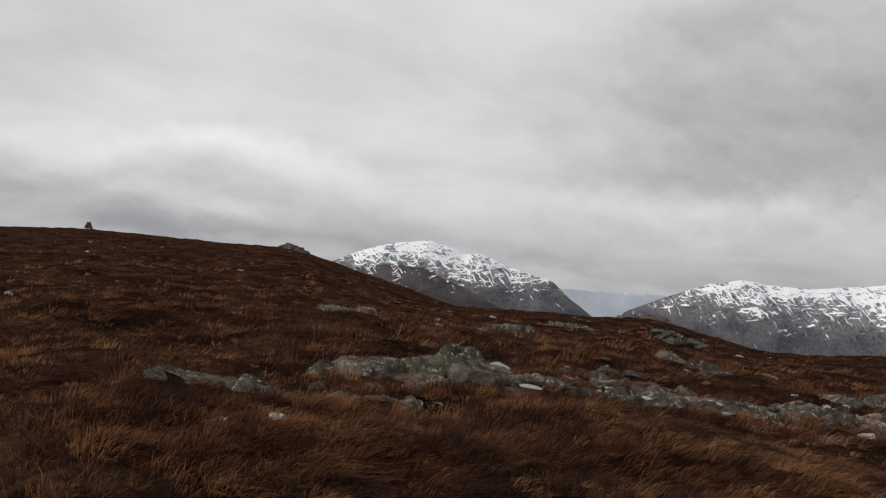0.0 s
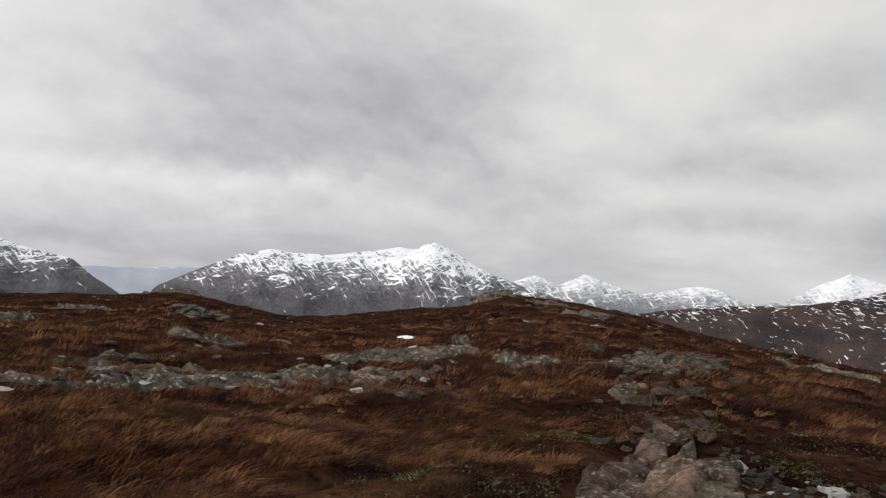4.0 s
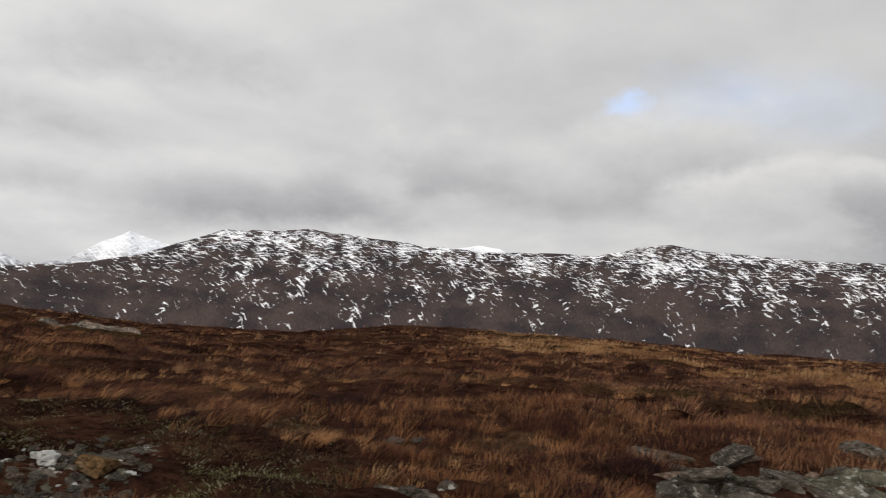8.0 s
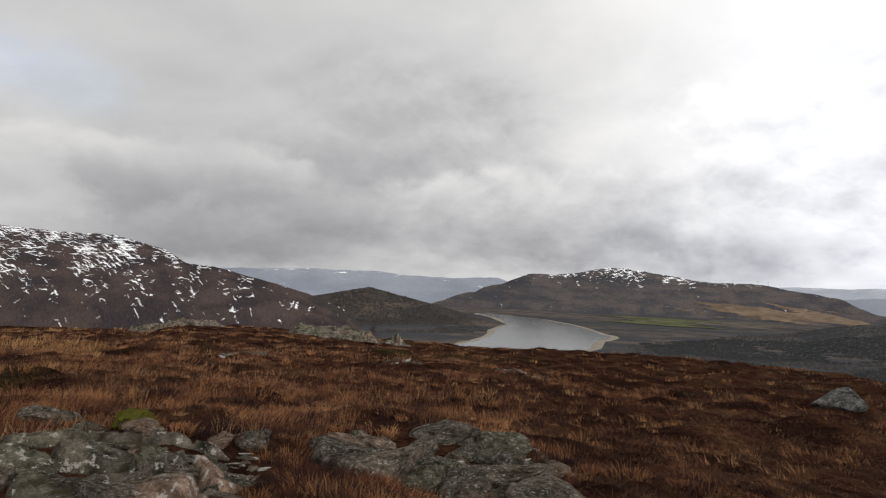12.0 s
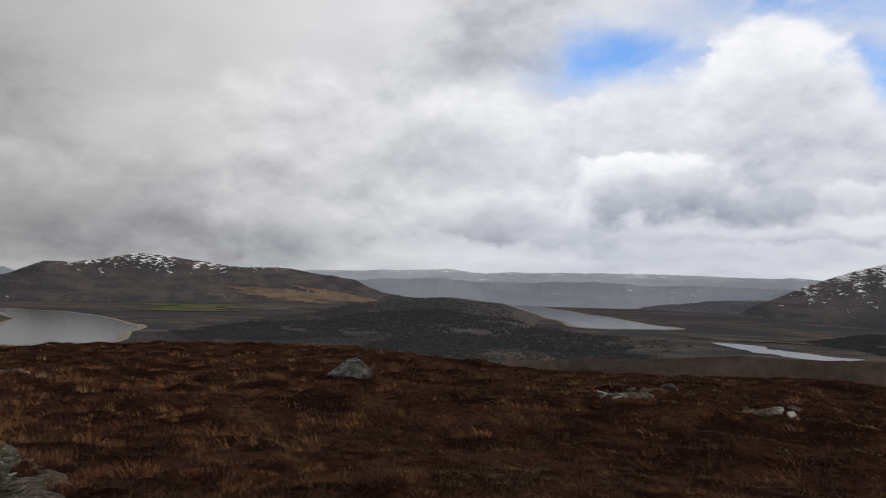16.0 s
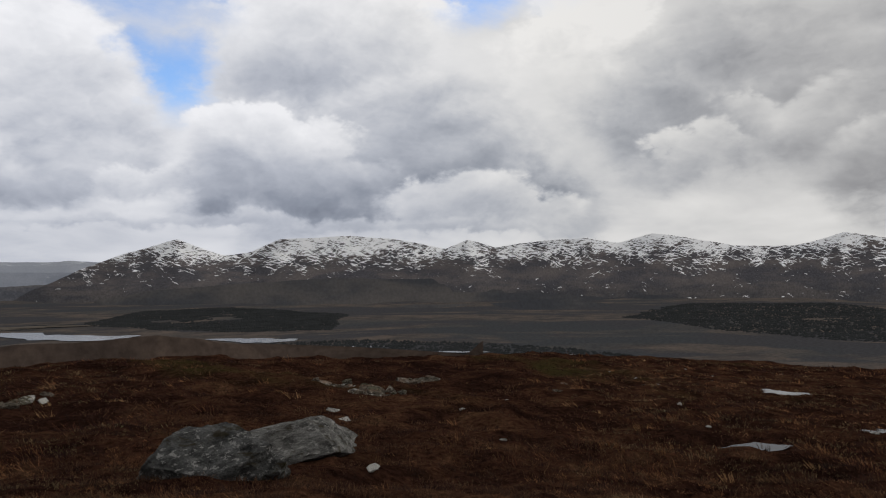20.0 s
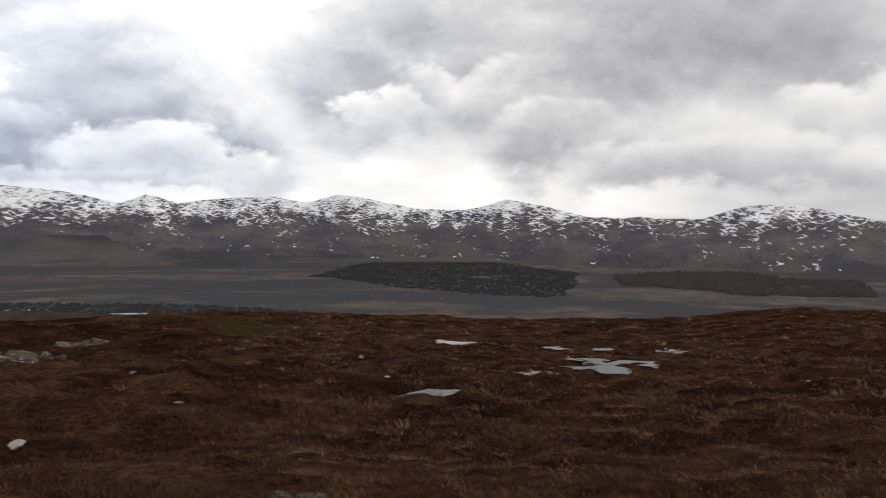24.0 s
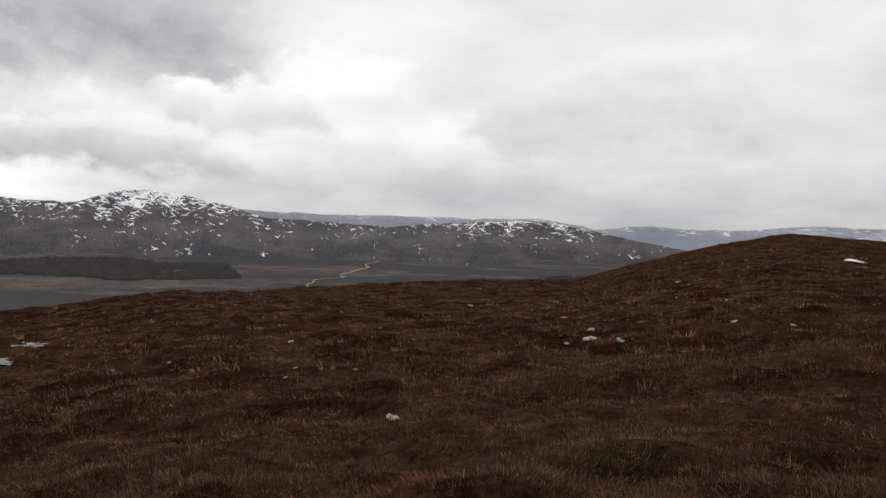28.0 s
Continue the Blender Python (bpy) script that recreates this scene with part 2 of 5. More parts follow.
# ---- materials ----
def surface(name):
    m = bpy.data.materials.new(name)
    m.use_nodes = True
    g = Graph(m.node_tree)
    g.shader = g.node("ShaderNodeBsdfPrincipled")
    g.node("ShaderNodeOutputMaterial", {"Surface": g.shader})
    g.at = g.node("ShaderNodeTexCoord").outputs["Object"]
    g.shader.inputs["Roughness"].default_value = 0.9
    g.shader.inputs["Specular IOR Level"].default_value = 0.0
    return m, g


def bump(g, value, strength, distance):
    g.feed(g.shader.inputs["Normal"], g.node("ShaderNodeBump", {"Height": value, "Strength": strength, "Distance": distance}).outputs[0])


def moor_material():
    m, g = surface("moor")
    big = g.noise(g.at, 0.09, 4, 0.6, 0.4)
    mid = g.noise(g.scaled(g.at, 1, 1, 1), 0.55, 5, 0.65, 0.6)
    fine = g.noise(g.at, 7.0, 5, 0.7)
    c = g.ramp(mid, (0.30, (0.012, 0.006, 0.005)), (0.45, (0.028, 0.013, 0.009)), (0.57, (0.058, 0.027, 0.016)), (0.72, (0.100, 0.055, 0.030)))
    c = g.mix(g.step(big, 0.56, 0.74), c, (0.045, 0.036, 0.014))
    c = g.mix(g.step(big, 0.46, 0.34, 0.0, 0.6), c, (0.022, 0.010, 0.008))
    c = g.mix(1.0, c, g.ramp(fine, (0.32, 0.3), (0.68, 1.7)), "MULTIPLY")
    g.feed(g.shader.inputs["Base Color"], c)
    bump(g, fine, 1.0, 0.2)
    return m


def valley_material():
    m, g = surface("valley")
    big = g.noise(g.scaled(g.at, 1, 1, 0), 0.0022, 4, 0.6, 0.8)
    mid = g.noise(g.scaled(g.at, 1, 1, 0), 0.012, 5, 0.65, 0.3)
    fine = g.noise(g.scaled(g.at, 1, 1, 0), 0.12, 4, 0.7)
    c = g.ramp(mid, (0.32, (0.056, 0.052, 0.052)), (0.5, (0.092, 0.080, 0.073)), (0.68, (0.138, 0.110, 0.092)))
    x, y, z = g.node("ShaderNodeSeparateXYZ", {0: g.at}).outputs
    strip = g.node("ShaderNodeCombineXYZ", {0: g.math("MULTIPLY", g.math("ARCTAN2", x, y), 900.0), 1: g.vec("LENGTH", g.scaled(g.at, 1, 1, 0)), 2: 0.0}).outputs[0]
    growth = g.noise(strip, 0.0034, 5, 0.6, 0.6)
    c = g.mix(g.step(growth, 0.47, 0.53), (0.060, 0.059, 0.063), c)
    c = g.mix(g.step(growth, 0.56, 0.68, 0.0, 0.5), c, (0.120, 0.100, 0.088))
    c = g.mix(g.step(big, 0.5, 0.62, 0.0, 0.6), c, (0.055, 0.060, 0.064))
    c = g.mix(1.0, c, g.ramp(fine, (0.3, 0.7), (0.7, 1.25)), "MULTIPLY")
    g.feed(g.shader.inputs["Base Color"], c)
    return m


def hill_material(name, low, high, snow, far=4000.0, size=(10.0, 60.0), angles=(-15, 40), soft=0.012, vary=0.3, snow_haze=0.0, foot=0.0):
    """Heath and rock with snow in drifts and gullies. snow: two heights and how much snow lies at each (0 none, 1 all);
    size: a drift's width and length; angles: the ways the drifts run across the slope; far: the hill's distance;
    snow_haze: thin snow between the drifts, and on far hills haze put into the colour; foot: how far the growth of the
    valley, greyed as by haze, climbs it."""
    m, g = surface(name)
    x, y, z = g.node("ShaderNodeSeparateXYZ", {0: g.at}).outputs
    u = g.math("MULTIPLY", g.math("ARCTAN2", x, y), far)
    away = g.math("MULTIPLY", g.vec("LENGTH", g.scaled(g.at, 1, 1, 0)), 0.08)
    where = g.node("ShaderNodeCombineXYZ", {0: u, 1: z, 2: away}).outputs[0]
    wide, length = size
    bent = g.vec("ADD", where, g.vec("MULTIPLY", g.vec("SUBTRACT", g.noise(where, 0.35 / length, 3, 0.5, 0.0, True), (0.5, 0.5, 0.5)), (length * 0.75, length * 0.55, 0.0)))
    bent = g.vec("ADD", bent, g.vec("MULTIPLY", g.vec("SUBTRACT", g.noise(where, 0.16 / wide, 3, 0.55, 0.0, True), (0.5, 0.5, 0.5)), (wide * 5.0, wide * 4.0, 0.0)))
    bu, bz, _ = g.node("ShaderNodeSeparateXYZ", {0: bent}).outputs
    drift = 0.0
    for k, angle in enumerate(angles):
        c, s = math.cos(radians(angle)) / length, math.sin(radians(angle)) / length
        along = g.math("MULTIPLY_ADD", bu, c, g.math("MULTIPLY", bz, s))
        over = g.math("MULTIPLY_ADD", bz, c * length / wide, g.math("MULTIPLY", bu, -s * length / wide))
        at = g.node("ShaderNodeCombineXYZ", {0: along, 1: over, 2: 7.3 * k}).outputs[0]
        drift = g.math("MAXIMUM", drift, g.math("SUBTRACT", g.noise(at, 0.8, 3, 0.55, 0.15), 0.05 if angle > 30 else 0.0))
    tone = g.noise(where, 0.45 / length, 6, 0.62)
    belt = g.noise(g.scaled(where, 0.35, 1.3, 1.0), 0.6 / length, 5, 0.6, 0.3)
    fine = g.noise(where, 0.8 / wide, 4, 0.65)
    ground = g.mix(g.step(belt, 0.36, 0.64), low, high)
    # low down: valley growth, its colours greyed as by haze
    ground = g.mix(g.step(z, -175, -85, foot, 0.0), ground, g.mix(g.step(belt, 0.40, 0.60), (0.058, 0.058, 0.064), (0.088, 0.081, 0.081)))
    ground = g.mix(1.0, ground, g.ramp(fine, (0.3, 1 - vary), (0.7, 1 + vary)), "MULTIPLY")
    drift = g.math("MULTIPLY_ADD", g.math("SUBTRACT", tone, 0.5), 0.45, drift)
    drift = g.math("MULTIPLY_ADD", g.math("SUBTRACT", fine, 0.5), 0.06, drift)
    bare = g.step(z, snow[0], snow[1], 0.80 - 0.5 * snow[2], 0.80 - 0.5 * snow[3])
    white = g.step(g.math("SUBTRACT", drift, bare), -soft, soft)
    # thin snow; on the far ranges this paling also imitates haze
    if snow_haze:
        white = g.math("MAXIMUM", white, g.math("MULTIPLY", g.step(z, snow[0], snow[1]), g.step(g.math("SUBTRACT", drift, bare), -0.22, 0.0, 0.0, snow_haze)))
    c = g.mix(white, ground, g.ramp(tone, (0.3, (0.78, 0.80, 0.84)), (0.7, (0.92, 0.92, 0.93))))
    g.feed(g.shader.inputs["Base Color"], c)
    g.feed(g.shader.inputs["Roughness"], 0.85)
    return m


def rock_material(name, a, b, lichen=(0.30, 0.30, 0.27), much=0.55, mixed=0.75):
    m, g = surface(name)
    n1 = g.noise(g.at, 0.9, 5, 0.65, 0.5)
    n2 = g.noise(g.at, 4.0, 8, 0.70, 0.0)
    n3 = g.noise(g.at, 11.0, 5, 0.72)
    n4 = g.noise(g.at, 2.2, 5, 0.7, 0.8)
    own = g.math("FRACT", g.math("ADD", g.node("ShaderNodeAttribute", attribute_name="block").outputs["Fac"], g.node("ShaderNodeObjectInfo").outputs["Random"]))
    c = g.mix(g.step(g.math("MULTIPLY_ADD", own, 0.30, g.math("MULTIPLY", n1, 0.7)), 0.38, 0.62), a, b)
    c = g.mix(g.step(own, 0.82, 0.95, 0.0, mixed), c, (0.19, 0.125, 0.09))
    c = g.mix(g.step(own, 0.18, 0.05, 0.0, mixed), c, (0.105, 0.098, 0.068))
    n5 = g.noise(g.at, 42.0, 4, 0.7)
    c = g.mix(1.0, c, g.ramp(n2, (0.35, 0.24), (0.5, 0.88), (0.65, 1.60)), "MULTIPLY")
    c = g.mix(1.0, c, g.ramp(n5, (0.35, 0.65), (0.65, 1.32)), "MULTIPLY")
    spots = g.math("MULTIPLY", g.step(n3, 0.555, 0.58), g.step(n4, 0.46, 0.54))
    c = g.mix(g.math("MULTIPLY", spots, much), c, lichen)
    c = g.mix(g.math("MULTIPLY", g.step(n4, 0.45, 0.36), 0.75), c, (0.034, 0.027, 0.014))
    g.feed(g.shader.inputs["Base Color"], c)
    g.feed(g.shader.inputs["Roughness"], 0.9)
    bump(g, g.math("MULTIPLY_ADD", n2, 0.6, g.math("MULTIPLY_ADD", n3, 0.6, g.math("MULTIPLY", n5, 0.35))), 1.0, 0.045)
    return m


def plain_material(name, colour, rough=0.8, vary=0.25, scale=8.0, metal=0.0):
    m, g = surface(name)
    n = g.noise(g.at, scale, 5, 0.65)
    g.feed(g.shader.inputs["Base Color"], g.mix(1.0, colour, g.ramp(n, (0.3, 1 - vary), (0.7, 1 + vary)), "MULTIPLY"))
    g.feed(g.shader.inputs["Roughness"], rough)
    g.feed(g.shader.inputs["Metallic"], metal)
    bump(g, n, 0.4, 0.02)
    return m


def water_material(name, rough, ripple, depth, tone=(0.03, 0.035, 0.04)):
    m, g = surface(name)
    g.feed(g.shader.inputs["Base Color"], tone)
    g.feed(g.shader.inputs["Roughness"], rough)
    g.feed(g.shader.inputs["Specular IOR Level"], 0.5)
    g.feed(g.shader.inputs["IOR"], 1.33)
    bump(g, g.noise(g.at, ripple, 3, 0.6), 0.25, depth)
    return m


MOOR, VALLEY = moor_material(), valley_material()
GREY_ROCK = rock_material("grey_rock", (0.076, 0.068, 0.054), (0.140, 0.114, 0.090), (0.42, 0.40, 0.36), 0.7)
PINK_ROCK = rock_material("pink_rock", (0.070, 0.050, 0.040), (0.128, 0.090, 0.070), (0.32, 0.28, 0.24), 0.6)
BOULDER = rock_material("boulder_rock", (0.085, 0.085, 0.083), (0.140, 0.137, 0.130), (0.40, 0.39, 0.37), 0.5, 0.0)
QUARTZ = plain_material("quartz", (0.36, 0.35, 0.325), 0.8, 0.6, 9.0)
MOSS = plain_material("moss", (0.066, 0.060, 0.013), 0.95, 0.7, 26)
SNOW = plain_material("snow", (0.88, 0.89, 0.91), 0.7, 0.05)
LOCH = water_material("loch_water", 0.15, 0.05, 1.0)
POOL = water_material("pool_water", 0.03, 3.0, 0.0008, (0.05, 0.052, 0.055))
SAND = plain_material("sand", (0.26, 0.23, 0.19), 0.95, 0.2, 0.03)


# ---- noise on arrays ----
def lattice(x, y, seed):
    table = np.random.RandomState(seed).rand(256, 256)
    xi, yi = np.floor(x).astype(int), np.floor(y).astype(int)
    u, v = x - xi, y - yi
    u, v = u * u * (3 - 2 * u), v * v * (3 - 2 * v)
    g = lambda i, j: table[(xi + i) & 255, (yi + j) & 255]
    return (g(0, 0) * (1 - u) + g(1, 0) * u) * (1 - v) + (g(0, 1) * (1 - u) + g(1, 1) * u) * v - 0.5


def fbm(x, y, size, octaves=4, seed=1, gain=0.5, ridged=False):
    total, amp = 0.0, 1.0
    for k in range(octaves):
        n = lattice(x / size * 2 ** k + 17.3 * k, y / size * 2 ** k + 5.1 * k, seed + k)
        total = total + amp * ((0.25 - np.abs(n)) * 1.6 if ridged else n)
        amp *= gain
    return total


def smooth01(t):
    t = np.clip(t, 0, 1)
    return t * t * (3 - 2 * t)


def ring_interp(a, table, column):
    """A value round the compass from rows that begin with a bearing."""
    t = sorted(table)
    xs = np.array([t[-1][0] - 360] + [r[0] for r in t] + [t[0][0] + 360], float)
    ys = np.array([t[-1][column]] + [r[column] for r in t] + [t[0][column]], float)
    return np.interp(np.mod(a, 360), xs, ys)


# ---- the ground: one sheet from the hilltop to the horizon ----
# The brow of the moor: bearing, its height in degrees above the eye's level.
BROW_A = [(1, -2.4), (7, -2.07), (11, -2.03), (14.8, -1.5), (17, -1.95), (22.6, -2.95), (26, -2.75), (30, -2.15), (34.7, -1.5), (38, -0.5),
          (41.5, -0.6), (47, -1.4), (54, -2.8), (62, -4.0), (68, -4.35), (72, -4.5), (80, -3.75), (88, -4.1), (96, -4.2), (104, -4.75), (115, -4.65),
          (117, -4.3), (127, -4.7), (133, -5.4), (143, -5.45), (152, -5.35)]
BROW_B = [(162, -5.7), (169, -6.5), (176, -7.45), (183, -7.5), (195, -7.2), (206, -7.55), (212, -7.9), (224, -7.5), (240, -7.8), (247, -7.9), (253, -7.75),
          (259, -7.2), (266, -6.0), (272, -5.8), (278, -5.2), (284, -4.6), (290, -4.2), (295, -3.9), (298.6, -2.6), (304, -1.0), (309, 0.2), (313, 0.0),
          (322, -0.4), (330, -0.3), (335, 0.2), (344, 0.3), (349, 0.45), (352.5, -0.35)]
BROW = BROW_A + BROW_B
BROW_FAR = [(0, 130), (15, 115), (24, 90), (38, 77), (55, 62), (70, 58), (80, 66), (115, 72), (130, 52), (145, 44), (160, 35), (183, 28), (212, 34),
            (240, 52), (253, 58), (270, 72), (290, 110), (309, 190), (335, 190), (350, 140)]
# The knoll that the walker stands on: bearing, the ground's height 15 m out.
NEAR = [(0, 0.1), (30, 0.05), (50, 0.35), (80, -0.35), (115, -0.3), (140, -1.0), (170, -1.7), (204, -2.05), (240, -2.8), (258, -2.6), (278, -2.2), (310, -1.2), (340, -0.3)]

# Pools of rain water: bearing, distance, length, width, bearing of the long side.
POOLS = [(239.2, 21.8, 1.9, 0.75, 322), (251.6, 29.0, 2.1, 1.3, 345), (251.3, 32.0, 1.5, 1.6, 300), (254.2, 31.4, 0.9, 1.9, 265), (247.6, 27.2, 1.0, 0.5, 335), (242.0, 38.2, 2.2, 0.9, 330), (249.5, 37.5, 0.9, 0.8, 335), (257.2, 36.8, 0.7, 0.9, 350), (252.6, 37.5, 1.1, 0.6, 340)]


def across(x, y, turn):
    """Offsets along and across a bearing."""
    s, c = math.sin(radians(turn)), math.cos(radians(turn))
    return x * s + y * c, x * c - y * s


def pool_level(a, r):
    return float(raw_height(np.array([float(a)]), np.array([float(r)]))[0])


RINGS = 0.8 * 1.0255 ** np.arange(0, 348)
RINGS[-1] = 4950.0
BEARINGS = np.arange(0, 360, 0.4)


def raw_height(a, r):
    """The ground's height before its tussocks, at bearing a and distance r."""
    brow, far, near = ring_interp(a, BROW, 1), ring_interp(a, BROW_FAR, 1), ring_interp(a, NEAR, 1)
    top = EYE + far * np.tan(np.radians(brow))
    inner = near * (np.minimum(r, 15) / 15) ** 1.35
    t = np.clip((r - 15) / (far - 15), 0, 1)
    moor = np.where(r < 15, inner, near + (top - near) * t)
    fall = np.tan(np.radians(np.maximum(-brow + 2.5, 10.0)))
    over = np.maximum(r - far, 0)
    slope = top - fall * over * over / (over + 12.0)
    return np.maximum(np.where(r > far, slope, moor), FLOOR)


def build_heights():
    a, r = np.meshgrid(BEARINGS, RINGS)
    z = raw_height(a, r)
    for _ in range(3):
        z = (np.roll(z, 1, 1) + 2 * z + np.roll(z, -1, 1)) / 4
        inner = z.copy()
        inner[1:-1] = (z[:-2] + 2 * z[1:-1] + z[2:]) / 4
        z = inner
    x, y = CX + r * np.sin(np.radians(a)), CY + r * np.cos(np.radians(a))
    calm = smooth01((r - 1.5) / 4)
    z = z + calm * (0.30 * fbm(x, y, 7, 3, 5) + 0.30 * fbm(x, y, 1.1, 3, 9)) * (1 - smooth01((r - 200) / 300))
    wet = np.maximum(smooth01((a - 128) / 6) * smooth01((152 - a) / 4), smooth01((a - 168) / 5) * smooth01((214 - a) / 5))
    z = z + smooth01((r - 500) / 700) * (1 - wet) * 12 * np.maximum(fbm(x, y, 420, 4, 31) + 0.1, -0.05)
    for pa, pr, length, width, turn in POOLS:
        px, py = spot(pa, pr)[:2]
        u, v = across(x - px, y - py, turn)
        d = np.hypot(u / length, v / width) * 2
        z = z + smooth01((1.7 - d) / 0.6) * (pool_level(pa, pr) - 0.10 - z)
    return x, y, z


GX, GY, GZ = build_heights()
GX[0], GY[0], GZ[0] = CX + 0.004 * (GX[0] - CX), CY + 0.004 * (GY[0] - CY), GZ[0].mean()


def ground_z(x, y):
    """The height of the ground sheet at a place (array or number)."""
    dx, dy = np.asarray(x) - CX, np.asarray(y) - CY
    r = np.clip(np.hypot(dx, dy), RINGS[0], 4900)
    a = np.mod(np.degrees(np.arctan2(dx, dy)), 360) / 0.4
    k = np.log(r / 0.8) / math.log(1.0255)
    i, j = np.minimum(np.floor(k).astype(int), len(RINGS) - 2), np.floor(a).astype(int) % len(BEARINGS)
    u, v, j2 = k - i, a - np.floor(a), (j + 1) % len(BEARINGS)
    return (GZ[i, j] * (1 - u) + GZ[i + 1, j] * u) * (1 - v) + (GZ[i, j2] * (1 - u) + GZ[i + 1, j2] * u) * v


def sheet(name, x, y, z, wrap, mats, slot=None):
    """A mesh over a grid of points; wrap closes it round the compass."""
    rows, cols = x.shape
    idx = np.arange(rows * cols).reshape(rows, cols)
    right = np.roll(idx, -1, 1) if wrap else idx[:, 1:]
    left = idx if wrap else idx[:, :-1]
    quads = np.stack([left[:-1], left[1:], right[1:], right[:-1]], -1).reshape(-1, 4)
    me = bpy.data.meshes.new(name)
    n = len(quads)
    me.vertices.add(rows * cols), me.loops.add(n * 4), me.polygons.add(n)
    me.vertices.foreach_set("co", np.stack([x, y, z], -1).ravel().astype(np.float32))
    me.loops.foreach_set("vertex_index", quads.ravel().astype(np.int32))
    me.polygons.foreach_set("loop_start", np.arange(0, n * 4, 4, dtype=np.int32))
    me.polygons.foreach_set("use_smooth", np.ones(n, bool))
    for m in mats:
        me.materials.append(m)
    if slot is not None:
        me.polygons.foreach_set("material_index", slot.astype(np.int32))
    me.update(calc_edges=True)
    me.validate()
    return new(name, me)


near_slot = (RINGS[:-1, None] > ring_interp(BEARINGS, BROW_FAR, 1)[None, :] * 3.2).ravel()
ground = tagged(sheet("ground", GX, GY, GZ, True, [MOOR, VALLEY], near_slot),
                "rough brown heather and grass moor falling to a dark valley", "moorland", kind="structure")


# ---- hills and mountains ----
HILLS = []


def land_z(x, y):
    """The height of the land, ground sheet or hill, at far places."""
    z = ground_z(x, y)
    dx, dy = np.asarray(x) - CX, np.asarray(y) - CY
    r, a0 = np.hypot(dx, dy), np.mod(np.degrees(np.arctan2(dx, dy)), 360)
    for lo, hi, rr, zz in HILLS:
        a = np.where(a0 < lo, a0 + 360, a0) if hi > 360 else a0
        inside = (a > lo) & (a < hi - 0.1) & (r > rr[0]) & (r < rr[89])
        i = np.clip((r - rr[0]) / (rr[89] - rr[0]) * 89, 0, 88.99)
        j = np.clip((a - lo) / 0.09, 0, zz.shape[1] - 1.01)
        i0, j0 = np.floor(i).astype(int), np.floor(j).astype(int)
        u, v = i - i0, j - j0
        h = (zz[i0, j0] * (1 - u) + zz[i0 + 1, j0] * u) * (1 - v) + (zz[i0, j0 + 1] * (1 - u) + zz[i0 + 1, j0 + 1] * u) * v
        z = np.where(inside, np.maximum(z, h), z)
    return z


def hill(name, label, crest, far, foot, material, seed, lumps=1.0, base=None, power=1.25, spurs=14.0, category="mountain", rough=1.0):
    """A hill whose crest has the given bearings and heights in degrees, far metres off; its near foot lies foot metres off."""
    lo, hi = crest[0][0], crest[-1][0]
    a = np.arange(lo, hi + 0.01, 0.09)
    el = np.interp(a, [c[0] for c in crest], [c[1] for c in crest])
    k = np.hanning(7)[1:-1]
    el = np.convolve(np.pad(el, 2, mode="edge"), k / k.sum(), "valid")
    el = el + 0.12 * rough * fbm(a, a * 0, 1.6, 4, seed, 0.55)
    base = FLOOR - 6 if base is None else base
    back = min(far + (far - foot) * 0.3, 4940)
    s = np.concatenate([np.linspace(0, 1, 90), 1 + np.linspace(0, 1, 16)[1:]])
    A, S = np.meshgrid(a, s)
    r = np.where(S <= 1, foot + (far - foot) * S, far + (back - far) * (S - 1))
    top = EYE + far * np.tan(np.radians(el))[None, :]
    x, y = CX + r * np.sin(np.radians(A)), CY + r * np.cos(np.radians(A))
    up = np.where(S <= 1, np.clip(S, 0, 1) ** power, 1 - (S - 1) ** 2 * 0.8)
    edge = smooth01((A - lo) / 1.8 + 0.15) * smooth01((hi - A) / 1.8 + 0.15)
    z = base - 25 + (top - base + 25) * up * edge
    wave = np.sin(np.pi * np.clip(S, 0, 1)) * (S <= 1)
    side = np.radians(A) * far
    z = z + wave ** 0.7 * lumps * (1.5 * spurs * fbm(side, r * 0.35, 260, 4, seed + 40, 0.45, True) + 0.6 * spurs * fbm(x, y, 190, 4, seed + 60, 0.5))
    HILLS.append((lo, hi, r[:, 0], z))
    return tagged(sheet(name, x, y, z, False, [material]), label, category)


# part of this rock's bluish lift is haze put into the colour
HIGH = hill_material("snowy_mountain", (0.070, 0.072, 0.084), (0.115, 0.110, 0.116), (-150, 150, 0.10, 0.64), 4100, (8, 50), (48, -42, 8), 0.015, snow_haze=0.35)
SPUR = hill_material("snow_flecked_spur", (0.062, 0.056, 0.060), (0.100, 0.088, 0.086), (-150, 60, 0.06, 0.36), 3700, (7, 45), (-38, 20), 0.012)
PATCHY = hill_material("snow_patched_hill", (0.042, 0.035, 0.037), (0.078, 0.058, 0.052), (-130, 110, 0.17, 0.435), 2600, (3.2, 28), (-30, 2, -12), 0.013)
# southern hills: the lifted, bluish ground stands in for haze
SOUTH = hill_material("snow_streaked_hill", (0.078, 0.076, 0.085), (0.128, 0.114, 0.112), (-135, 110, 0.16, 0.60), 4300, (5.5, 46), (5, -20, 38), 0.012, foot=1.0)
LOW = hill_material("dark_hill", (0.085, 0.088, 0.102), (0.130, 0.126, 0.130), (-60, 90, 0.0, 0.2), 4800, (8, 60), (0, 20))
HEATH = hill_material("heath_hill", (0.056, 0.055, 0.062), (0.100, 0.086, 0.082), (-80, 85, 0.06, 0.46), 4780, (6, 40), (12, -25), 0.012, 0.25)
BROWN = hill_material("brown_hill", (0.048, 0.036, 0.030), (0.075, 0.055, 0.044), (500, 600, -1, -0.9), 500, (4, 20), vary=0.25)
